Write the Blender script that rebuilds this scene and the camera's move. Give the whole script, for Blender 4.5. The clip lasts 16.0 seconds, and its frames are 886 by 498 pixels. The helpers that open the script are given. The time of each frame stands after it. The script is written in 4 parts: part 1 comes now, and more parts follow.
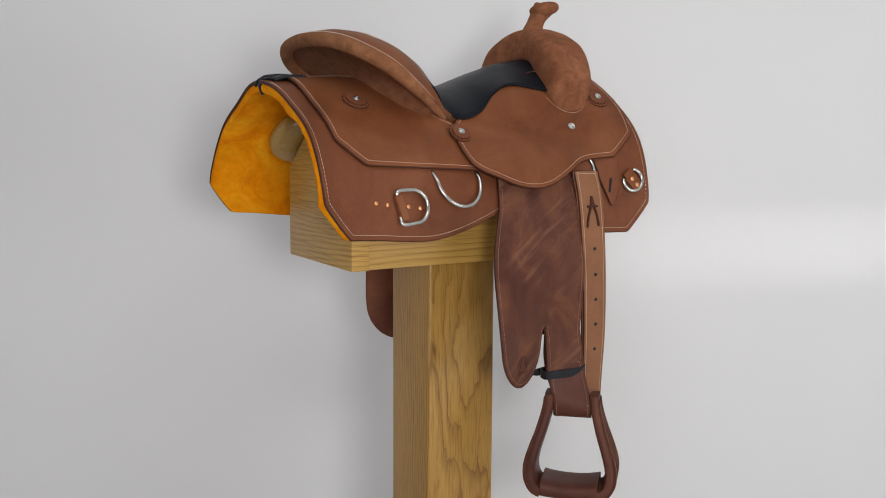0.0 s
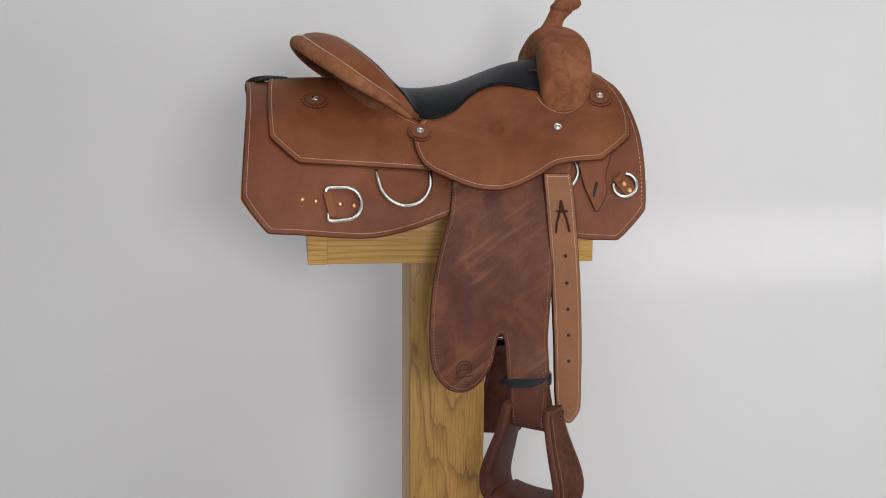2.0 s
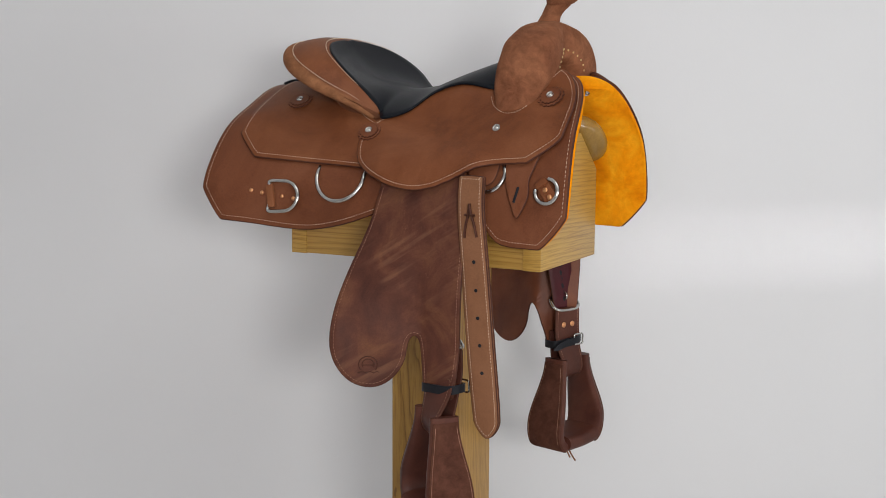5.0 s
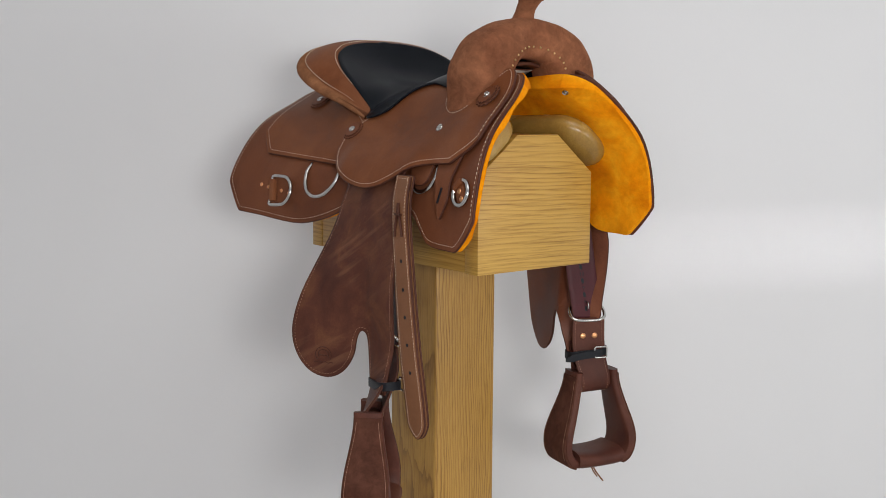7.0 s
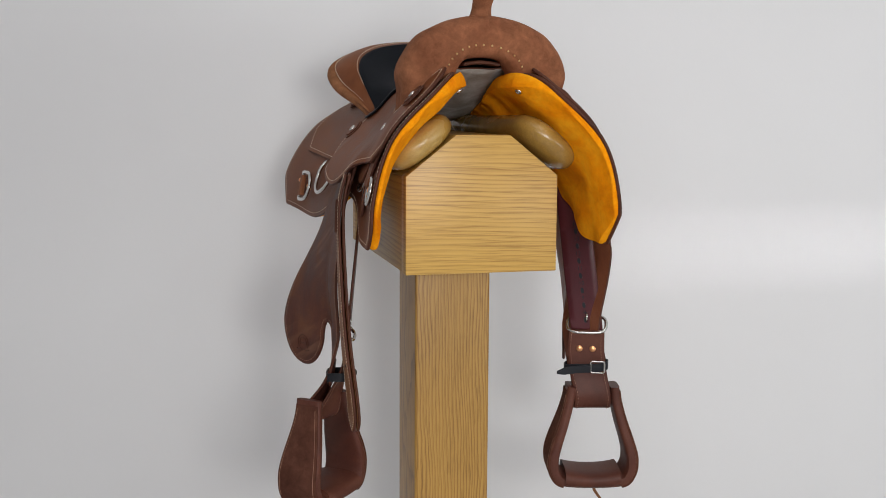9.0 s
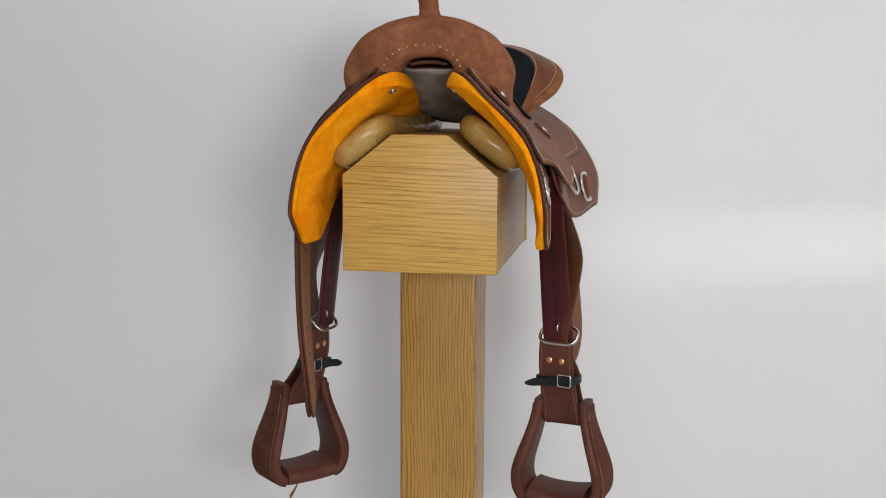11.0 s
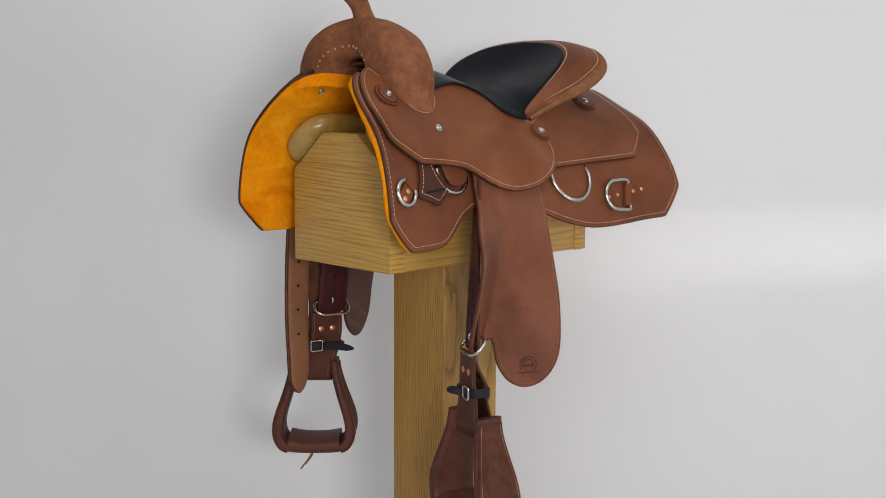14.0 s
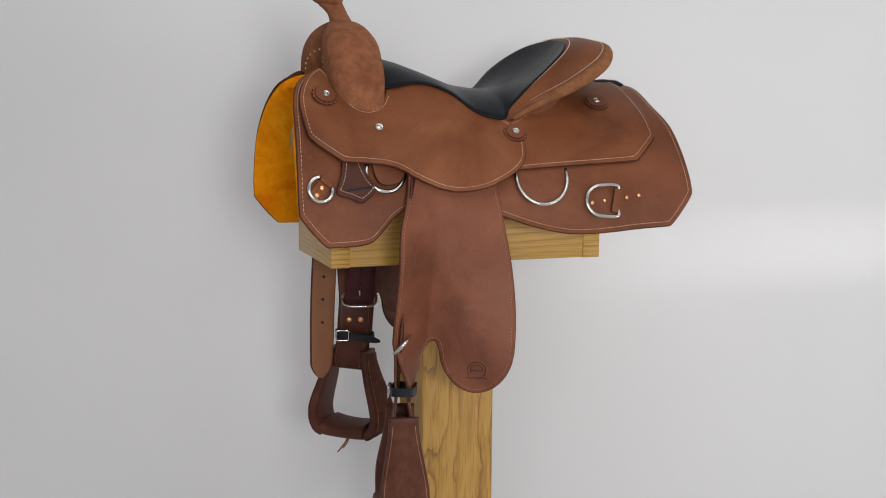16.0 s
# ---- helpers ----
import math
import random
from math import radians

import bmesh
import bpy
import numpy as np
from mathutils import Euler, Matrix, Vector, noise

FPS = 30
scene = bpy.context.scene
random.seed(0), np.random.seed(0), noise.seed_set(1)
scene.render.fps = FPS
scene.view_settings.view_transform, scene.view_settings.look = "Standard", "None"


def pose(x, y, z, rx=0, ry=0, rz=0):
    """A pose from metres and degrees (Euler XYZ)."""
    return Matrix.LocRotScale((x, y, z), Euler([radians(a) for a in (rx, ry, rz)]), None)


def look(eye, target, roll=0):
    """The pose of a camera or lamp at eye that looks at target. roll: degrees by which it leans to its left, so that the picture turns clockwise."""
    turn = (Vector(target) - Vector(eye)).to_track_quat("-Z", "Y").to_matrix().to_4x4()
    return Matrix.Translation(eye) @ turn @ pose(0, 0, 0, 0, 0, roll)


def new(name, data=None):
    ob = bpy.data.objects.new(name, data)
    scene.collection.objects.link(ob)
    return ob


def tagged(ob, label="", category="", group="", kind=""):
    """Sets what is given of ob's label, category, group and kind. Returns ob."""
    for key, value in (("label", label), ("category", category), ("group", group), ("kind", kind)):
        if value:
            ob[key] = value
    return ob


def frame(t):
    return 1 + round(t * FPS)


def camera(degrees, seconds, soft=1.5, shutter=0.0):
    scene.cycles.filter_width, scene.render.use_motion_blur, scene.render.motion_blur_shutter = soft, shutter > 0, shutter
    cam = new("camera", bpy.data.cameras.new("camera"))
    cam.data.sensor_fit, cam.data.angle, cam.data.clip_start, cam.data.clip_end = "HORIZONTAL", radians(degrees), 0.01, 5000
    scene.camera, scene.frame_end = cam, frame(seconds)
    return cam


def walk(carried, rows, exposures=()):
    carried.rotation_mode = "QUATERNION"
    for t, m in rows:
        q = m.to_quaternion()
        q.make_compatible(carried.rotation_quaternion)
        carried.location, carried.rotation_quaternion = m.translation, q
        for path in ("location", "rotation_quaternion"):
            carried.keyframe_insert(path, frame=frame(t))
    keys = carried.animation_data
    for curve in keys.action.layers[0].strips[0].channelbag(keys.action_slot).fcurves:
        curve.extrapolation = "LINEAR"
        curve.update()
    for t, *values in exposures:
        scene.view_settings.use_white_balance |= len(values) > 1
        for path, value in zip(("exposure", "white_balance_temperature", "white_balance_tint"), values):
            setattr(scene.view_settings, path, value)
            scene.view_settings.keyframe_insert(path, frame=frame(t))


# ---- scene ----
# All lengths in metres. The saddle and its stand turn on a vertical axis at the origin.
H0 = 0.95          # height of the stand's head above the floor
CY = 0.0075        # the saddle sits a little to one side of the stand's middle
WALL_Y = 0.62

cam = camera(44.02, 16.0, soft=0.9)
EYE = Vector((0.0, -2.0904, H0 + 0.2825))
AIM = EYE + Vector((-0.0014, 0.9915, -0.1300))
walk(cam, [(0.0, look(EYE, AIM, 0.33)), (16.0, look(EYE, AIM, 0.33))])

# turn of the stand: seconds, degrees
TURN = ((0.0, 30.83), (1.0, 19.33), (2.0, 7.97), (3.0, -3.72), (4.0, -15.84), (5.2, -30.2), (6.5, -45.56), (8.0, -63.34), (9.0, -75.5),
        (10.2, -90.1), (11.5, -105.78), (13.0, -123.79), (14.5, -142.14), (16.0, -160.37))

# ---------------------------------------------------------------- light
world = bpy.data.worlds.new("world")
scene.world = world
world.use_nodes = True
world.node_tree.nodes["Background"].inputs["Color"].default_value = (0.9, 0.93, 1.0, 1)
world.node_tree.nodes["Background"].inputs["Strength"].default_value = 0.3
scene.view_settings.exposure = 0.07


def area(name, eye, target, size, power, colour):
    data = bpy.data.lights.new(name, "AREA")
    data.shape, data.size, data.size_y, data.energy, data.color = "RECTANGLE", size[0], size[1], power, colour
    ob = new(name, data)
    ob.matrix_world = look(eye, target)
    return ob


area("key_light", (0.55, -2.95, 1.34), (0.0, 0.0, 1.02), (0.60, 0.45), 29.5, (1.0, 0.99, 0.978))
area("second_light", (-0.35, -3.0, 1.50), (0.0, 0.0, 1.05), (0.8, 0.7), 9, (0.96, 0.955, 1.0))
# added fill from the right, no window there; brightens that side of the wall
area("right_fill_light", (2.5, -2.2, 0.95), (0.6, 0.5, 0.95), (1.3, 0.8), 16.5, (0.97, 0.995, 0.985))
area("ceiling_light", (0.3, -1.6, 2.74), (0.3, -1.6, 0.0), (1.4, 1.2), 11, (1.0, 0.993, 0.975))
# added narrow lamp, unseen, that lays a faint bright band on the wall's right
sliver = area("wall_band_light", (2.75, -0.55, 0.96), (1.08, WALL_Y, 0.895), (0.95, 0.03), 0.10, (1.0, 1.0, 0.99))
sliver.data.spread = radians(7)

# ---------------------------------------------------------------- materials


def nodes_of(name):
    m = bpy.data.materials.new(name)
    m.use_nodes = True
    nt = m.node_tree
    return m, nt, nt.nodes["Principled BSDF"]


def coords(nt, scale=(1, 1, 1), kind="Object"):
    tc = nt.nodes.new("ShaderNodeTexCoord")
    mp = nt.nodes.new("ShaderNodeMapping")
    mp.inputs["Scale"].default_value = scale
    nt.links.new(tc.outputs[kind], mp.inputs["Vector"])
    return mp.outputs["Vector"]


def noise_tex(nt, vec, scale, detail=4.0, rough=0.55, distort=0.0):
    n = nt.nodes.new("ShaderNodeTexNoise")
    n.inputs["Scale"].default_value, n.inputs["Detail"].default_value = scale, detail
    n.inputs["Roughness"].default_value, n.inputs["Distortion"].default_value = rough, distort
    nt.links.new(vec, n.inputs["Vector"])
    return n.outputs["Fac"]


def ramp(nt, fac, stops):
    r = nt.nodes.new("ShaderNodeValToRGB")
    while len(r.color_ramp.elements) < len(stops):
        r.color_ramp.elements.new(0.5)
    for e, (p, c) in zip(r.color_ramp.elements, stops):
        e.position, e.color = p, (*c, 1)
    nt.links.new(fac, r.inputs["Fac"])
    return r.outputs["Color"]


def mix(nt, a, b, fac, mode="MIX"):
    m = nt.nodes.new("ShaderNodeMix")
    m.data_type, m.blend_type = "RGBA", mode
    if isinstance(fac, float):
        m.inputs["Factor"].default_value = fac
    else:
        nt.links.new(fac, m.inputs["Factor"])
    nt.links.new(a, m.inputs["A"])
    nt.links.new(b, m.inputs["B"])
    return m.outputs["Result"]


def math_node(nt, op, a, b=None):
    m = nt.nodes.new("ShaderNodeMath")
    m.operation = op
    nt.links.new(a, m.inputs[0])
    if isinstance(b, (int, float)):
        m.inputs[1].default_value = b
    elif b is not None:
        nt.links.new(b, m.inputs[1])
    return m.outputs[0]


def bump(nt, bsdf, height, strength, distance):
    b = nt.nodes.new("ShaderNodeBump")
    b.inputs["Strength"].default_value, b.inputs["Distance"].default_value = strength, distance
    nt.links.new(height, b.inputs["Height"])
    nt.links.new(b.outputs["Normal"], bsdf.inputs["Normal"])


def leather(name, dark, mid, light, rough=0.5, grain=0.25, streak=(1, 1, 1), scratches=True, shine=0.2, rubbed=False):
    """Oiled leather: slow mottling, fine pores, a few pale scratches and worn gloss."""
    m, nt, bsdf = nodes_of(name)
    v = coords(nt)
    vs = coords(nt, streak)
    slow = noise_tex(nt, vs, 7.0, 5.0, 0.62, 0.6)
    fine = noise_tex(nt, v, 420.0, 3.0, 0.6)
    pores = noise_tex(nt, v, 1100.0, 2.0, 0.5)
    col = ramp(nt, slow, ((0.28, dark), (0.5, mid), (0.74, light)))
    col = mix(nt, col, ramp(nt, fine, ((0.3, (0.72, 0.70, 0.70)), (0.7, (1.12, 1.12, 1.12)))), 0.55, "MULTIPLY")
    if scratches:
        thin = noise_tex(nt, coords(nt, (26.0, 26.0, 5.0)), 3.2, 2.0, 0.4, 1.2)
        line = math_node(nt, "ABSOLUTE", math_node(nt, "SUBTRACT", thin, 0.5))
        keep = noise_tex(nt, v, 11.0, 2.0)
        mask = ramp(nt, line, ((0.0, (0.32, 0.32, 0.32)), (0.006, (0, 0, 0))))
        mask = mix(nt, mask, ramp(nt, keep, ((0.58, (0, 0, 0)), (0.66, (1, 1, 1)))), 1.0, "MULTIPLY")
        pale = nt.nodes.new("ShaderNodeRGB")
        pale.outputs[0].default_value = (min(light[0] * 1.7, 1), min(light[1] * 1.9, 1), min(light[2] * 2.0, 1), 1)
        col = mix(nt, col, pale.outputs[0], mask)
    if rubbed:
        tc = nt.nodes.new("ShaderNodeTexCoord")
        mp = nt.nodes.new("ShaderNodeMapping")
        mp.inputs["Rotation"].default_value = (0, radians(33), 0)
        nt.links.new(tc.outputs["Object"], mp.inputs["Vector"])
        mp2 = nt.nodes.new("ShaderNodeMapping")
        mp2.inputs["Scale"].default_value = (5.0, 5.0, 46.0)
        nt.links.new(mp.outputs["Vector"], mp2.inputs["Vector"])
        band = noise_tex(nt, mp2.outputs["Vector"], 1.6, 4.0, 0.55, 0.3)
        keep = noise_tex(nt, v, 8.0, 2.0)
        mask = mix(nt, ramp(nt, band, ((0.48, (0, 0, 0)), (0.72, (0.45, 0.45, 0.45)))), ramp(nt, keep, ((0.42, (0, 0, 0)), (0.6, (1, 1, 1)))), 1.0, "MULTIPLY")
        worn = nt.nodes.new("ShaderNodeRGB")
        worn.outputs[0].default_value = (0.27, 0.125, 0.068, 1)
        col = mix(nt, col, worn.outputs[0], mask)
    nt.links.new(col, bsdf.inputs["Base Color"])
    r = nt.nodes.new("ShaderNodeMapRange")
    r.inputs["From Min"].default_value, r.inputs["From Max"].default_value = 0.3, 0.7
    r.inputs["To Min"].default_value, r.inputs["To Max"].default_value = rough - 0.1, rough + 0.1
    nt.links.new(slow, r.inputs["Value"])
    nt.links.new(r.outputs["Result"], bsdf.inputs["Roughness"])
    bsdf.inputs["Specular IOR Level"].default_value = shine
    bump(nt, bsdf, math_node(nt, "ADD", fine, pores), grain, 0.0006)
    return m


def suede(name, dark, light, nap=0.6):
    m, nt, bsdf = nodes_of(name)
    v = coords(nt)
    slow = noise_tex(nt, v, 16.0, 6.0, 0.65, 0.8)
    patch = noise_tex(nt, v, 60.0, 5.0, 0.7, 0.5)
    fine = noise_tex(nt, v, 700.0, 3.0, 0.7)
    col = ramp(nt, slow, ((0.3, dark), (0.7, light)))
    col = mix(nt, col, ramp(nt, patch, ((0.3, (0.66, 0.63, 0.60)), (0.7, (1.24, 1.23, 1.22)))), 0.85, "MULTIPLY")
    col = mix(nt, col, ramp(nt, fine, ((0.3, (0.7, 0.7, 0.7)), (0.7, (1.2, 1.2, 1.2)))), 0.5, "MULTIPLY")
    nt.links.new(col, bsdf.inputs["Base Color"])
    bsdf.inputs["Roughness"].default_value = 0.95
    bsdf.inputs["Specular IOR Level"].default_value = 0.15
    bsdf.inputs["Sheen Weight"].default_value = 0.25
    bsdf.inputs["Sheen Roughness"].default_value = 0.5
    bsdf.inputs["Sheen Tint"].default_value = (*light, 1)
    bump(nt, bsdf, math_node(nt, "ADD", fine, patch), nap, 0.0012)
    return m


def felt(name, dark, mid, light):
    m, nt, bsdf = nodes_of(name)
    v = coords(nt)
    slow = noise_tex(nt, v, 13.0, 5.0, 0.65, 1.0)
    tuft = noise_tex(nt, v, 95.0, 4.0, 0.7, 0.4)
    fine = noise_tex(nt, v, 900.0, 2.0, 0.7)
    col = ramp(nt, slow, ((0.3, dark), (0.5, mid), (0.72, light)))
    col = mix(nt, col, ramp(nt, tuft, ((0.3, (0.84, 0.8, 0.8)), (0.7, (1.1, 1.12, 1.15)))), 0.6, "MULTIPLY")
    nt.links.new(col, bsdf.inputs["Base Color"])
    bsdf.inputs["Roughness"].default_value = 1.0
    bsdf.inputs["Specular IOR Level"].default_value = 0.05
    bsdf.inputs["Sheen Weight"].default_value = 0.2
    bsdf.inputs["Sheen Tint"].default_value = (*light, 1)
    bump(nt, bsdf, math_node(nt, "ADD", tuft, fine), 0.6, 0.0025)
    return m


def wood(name, stretch, across, wander, dark, mid, light, rough=0.40, seed=0.0, line=0.55):
    """Clear-finished oak: growth rings that run along the grain and wander, and short pores."""
    m, nt, bsdf = nodes_of(name)
    tc = nt.nodes.new("ShaderNodeTexCoord")
    mp = nt.nodes.new("ShaderNodeMapping")
    mp.inputs["Scale"].default_value = stretch
    mp.inputs["Location"].default_value = (seed, seed * 1.7, seed * 0.6)
    nt.links.new(tc.outputs["Object"], mp.inputs["Vector"])
    v = mp.outputs["Vector"]
    field = noise_tex(nt, v, 1.0, 4.0, 0.5, 0.3)
    dot = nt.nodes.new("ShaderNodeVectorMath")
    dot.operation = "DOT_PRODUCT"
    dot.inputs[1].default_value = across
    nt.links.new(tc.outputs["Object"], dot.inputs[0])
    rings = math_node(nt, "ADD", dot.outputs["Value"], math_node(nt, "MULTIPLY", field, wander * 2.0))
    wobble = noise_tex(nt, v, 4.5, 3.0, 0.6)
    rings = math_node(nt, "ADD", rings, math_node(nt, "MULTIPLY", wobble, 0.9))
    band = math_node(nt, "FRACT", rings)
    # the rings fade and return along the board
    strength = ramp(nt, noise_tex(nt, v, 1.7, 2.0, 0.5), ((0.34, (0.5, 0.5, 0.5)), (0.60, (1, 1, 1))))
    faded = math_node(nt, "ADD", math_node(nt, "MULTIPLY", math_node(nt, "SUBTRACT", band, 0.5), strength), 0.5)
    col = ramp(nt, faded, ((0.0, mid), (0.35, light), (0.70, mid), (0.91, dark), (1.0, mid)))
    slow = noise_tex(nt, v, 0.8, 3.0)
    col = mix(nt, col, ramp(nt, slow, ((0.3, (0.84, 0.80, 0.74)), (0.7, (1.08, 1.08, 1.08)))), 0.8, "MULTIPLY")
    mp2 = nt.nodes.new("ShaderNodeMapping")
    mp2.inputs["Scale"].default_value = [s * 26 if s > 4 else s * 5 for s in stretch]
    nt.links.new(tc.outputs["Object"], mp2.inputs["Vector"])
    pores = noise_tex(nt, mp2.outputs["Vector"], 2.2, 3.0, 0.6)
    col = mix(nt, col, ramp(nt, pores, ((0.33, (0.60, 0.52, 0.42)), (0.5, (1, 1, 1)), (0.75, (1.08, 1.08, 1.08)))), line, "MULTIPLY")
    nt.links.new(col, bsdf.inputs["Base Color"])
    bsdf.inputs["Roughness"].default_value = rough
    bsdf.inputs["Specular IOR Level"].default_value = 0.5
    bump(nt, bsdf, math_node(nt, "ADD", pores, band), 0.18, 0.0006)
    return m


def metal(name, colour, rough):
    m, nt, bsdf = nodes_of(name)
    v = coords(nt)
    n = noise_tex(nt, v, 160.0, 4.0, 0.6)
    nt.links.new(ramp(nt, n, ((0.3, tuple(c * 0.8 for c in colour)), (0.7, colour))), bsdf.inputs["Base Color"])
    bsdf.inputs["Metallic"].default_value = 1.0
    r = nt.nodes.new("ShaderNodeMapRange")
    r.inputs["To Min"].default_value, r.inputs["To Max"].default_value = rough - 0.08, rough + 0.1
    nt.links.new(n, r.inputs["Value"])
    nt.links.new(r.outputs["Result"], bsdf.inputs["Roughness"])
    return m


def plaster(name, colour, rough=0.85, relief=0.12):
    m, nt, bsdf = nodes_of(name)
    v = coords(nt)
    slow = noise_tex(nt, v, 1.6, 4.0, 0.5)
    fine = noise_tex(nt, v, 160.0, 3.0, 0.6)
    a = tuple(c * 0.975 for c in colour)
    nt.links.new(ramp(nt, slow, ((0.3, a), (0.7, colour))), bsdf.inputs["Base Color"])
    bsdf.inputs["Roughness"].default_value = rough
    bsdf.inputs["Specular IOR Level"].default_value = 0.2
    bump(nt, bsdf, fine, relief, 0.001)
    return m


M = {
    "jockey": leather("oiled_chestnut_leather", (0.096, 0.0285, 0.0102), (0.170, 0.0535, 0.0195), (0.235, 0.087, 0.037), 0.5),
    "skirt": leather("reddish_skirting_leather", (0.105, 0.0315, 0.0130), (0.160, 0.0515, 0.0220), (0.210, 0.076, 0.0360), 0.5),
    "fender": leather("dark_mottled_leather", (0.058, 0.0190, 0.0132), (0.098, 0.0325, 0.0195), (0.165, 0.064, 0.032), 0.56, 0.22, (2.4, 1.0, 1.9), rubbed=True),
    "stirrup": leather("dark_stirrup_leather", (0.055, 0.0180, 0.0125), (0.090, 0.0295, 0.0195), (0.135, 0.051, 0.032), 0.5),
    "fender_plain": leather("brown_fender_leather", (0.100, 0.0315, 0.0165), (0.168, 0.0555, 0.0285), (0.225, 0.083, 0.043), 0.45),
    "panel": suede("stirrup_side_leather", (0.062, 0.022, 0.014), (0.105, 0.042, 0.027), 0.35),
    "edge": leather("dark_edge_leather", (0.045, 0.015, 0.009), (0.070, 0.023, 0.013), (0.10, 0.036, 0.02), 0.6, scratches=False),
    "burgundy": leather("burgundy_latigo", (0.043, 0.008, 0.011), (0.066, 0.012, 0.016), (0.09, 0.018, 0.022), 0.42, 0.12),
    "billet": leather("pale_billet_leather", (0.20, 0.085, 0.040), (0.245, 0.108, 0.053), (0.28, 0.128, 0.066), 0.6, scratches=False),
    "black": leather("black_strap_leather", (0.008, 0.009, 0.013), (0.013, 0.014, 0.018), (0.02, 0.021, 0.025), 0.45, scratches=False, shine=0.2),
    "seat": leather("black_seat_leather", (0.004, 0.0052, 0.008), (0.006, 0.0075, 0.011), (0.009, 0.011, 0.015), 0.36, 0.10, scratches=False, shine=0.10),
    "suede": suede("rough_out_suede", (0.170, 0.060, 0.029), (0.300, 0.122, 0.061), 1.0),
    "roll": suede("tan_roughout_roll", (0.20, 0.080, 0.036), (0.285, 0.128, 0.062), 0.5),
    "cantle_back": suede("brown_roughout_cantle", (0.15, 0.056, 0.028), (0.215, 0.088, 0.045), 0.5),
    "lining": felt("yellow_orange_felt", (0.72, 0.185, 0.002), (0.86, 0.290, 0.004), (0.93, 0.405, 0.014)),
    "rawhide": leather("varnished_rawhide", (0.18, 0.094, 0.018), (0.33, 0.195, 0.046), (0.50, 0.340, 0.12), 0.26, 0.2, scratches=False, shine=0.5),
    "plate": leather("grey_rawhide_plate", (0.24, 0.205, 0.16), (0.46, 0.45, 0.43), (0.66, 0.66, 0.65), 0.5, 0.3, (2.5, 2.5, 2.5), scratches=False),
    "thread": suede("waxed_thread", (0.58, 0.44, 0.33), (0.72, 0.58, 0.46), 0.2),
    "dark_thread": suede("brown_thread", (0.28, 0.15, 0.10), (0.36, 0.20, 0.14), 0.2),
    "steel": metal("nickel_steel", (0.62, 0.61, 0.59), 0.2),
    "copper": metal("copper", (0.85, 0.42, 0.20), 0.35),
    "brass": metal("brass", (0.80, 0.62, 0.30), 0.3),
    "oak_end": wood("oak_across", (1.5, 0.85, 6.0), (0, 5, 108), 4.6, (0.345, 0.183, 0.036), (0.480, 0.284, 0.062), (0.53, 0.325, 0.078), seed=3.1, line=0.75),
    "oak_side": wood("oak_along", (0.7, 7.0, 9.0), (3, 70, 95), 3.2, (0.335, 0.178, 0.037), (0.425, 0.246, 0.055), (0.47, 0.284, 0.069), seed=1.3, line=0.55),
    "oak_post": wood("oak_upright", (6.5, 7.5, 1.9), (22, 150, 1.2), 5.0, (0.225, 0.110, 0.022), (0.375, 0.202, 0.041), (0.440, 0.250, 0.056), seed=5.2, line=0.6),
    "wall": plaster("white_wall_paint", (0.788, 0.787, 0.803)),
    "ceiling": plaster("white_ceiling_paint", (0.82, 0.82, 0.81)),
    "floor": plaster("pale_floor", (0.56, 0.55, 0.53), 0.6),
}

# ---------------------------------------------------------------- mesh helpers


def mesh_object(name, bm, material, parent=None, label="", smooth=True):
    bmesh.ops.recalc_face_normals(bm, faces=bm.faces)
    me = bpy.data.meshes.new(name)
    bm.to_mesh(me)
    bm.free()
    me.materials.append(material)
    if any(p.material_index for p in me.polygons):
        me.materials.append(M["edge"])   # burnished cut edges
    if smooth:
        me.shade_smooth()
        me.set_sharp_from_angle(angle=radians(48))
    ob = new(name, me)
    if parent is not None:
        ob.parent = parent
    if label:
        tagged(ob, label=label)
    return ob


def part(name, bm, material, parent, label="", smooth=True):
    return mesh_object(name, bm, material, parent, label, smooth)


def catmull(pts, n, closed=False):
    """A smooth line through the points, n steps to each span."""
    p = [Vector(q) for q in pts]
    m, out = len(p), []
    for i in range(m if closed else m - 1):
        a = p[(i - 1) % m] if closed or i else p[0] * 2 - p[1]
        b, c = p[i], p[(i + 1) % m]
        d = p[(i + 2) % m] if closed or i + 2 < m else c * 2 - b
        for k in range(n):
            f = k / n
            out.append(0.5 * (2 * b + (c - a) * f + (2 * a - 5 * b + 4 * c - d) * f * f + (3 * b - a - 3 * c + d) * f ** 3))
    if not closed:
        out.append(p[-1])
    return out


def loft(rows, closed_v=False, caps=False):
    """A skin over rows of points; closed_v joins each row's ends."""
    bm = bmesh.new()
    vs = [[bm.verts.new(q) for q in row] for row in rows]
    n = len(rows[0])
    for i in range(len(rows) - 1):
        for j in range(n if closed_v else n - 1):
            k = (j + 1) % n
            bm.faces.new((vs[i][j], vs[i][k], vs[i + 1][k], vs[i + 1][j]))
    if caps:
        bm.faces.new(vs[0][::-1])
        bm.faces.new(vs[-1])
    return bm


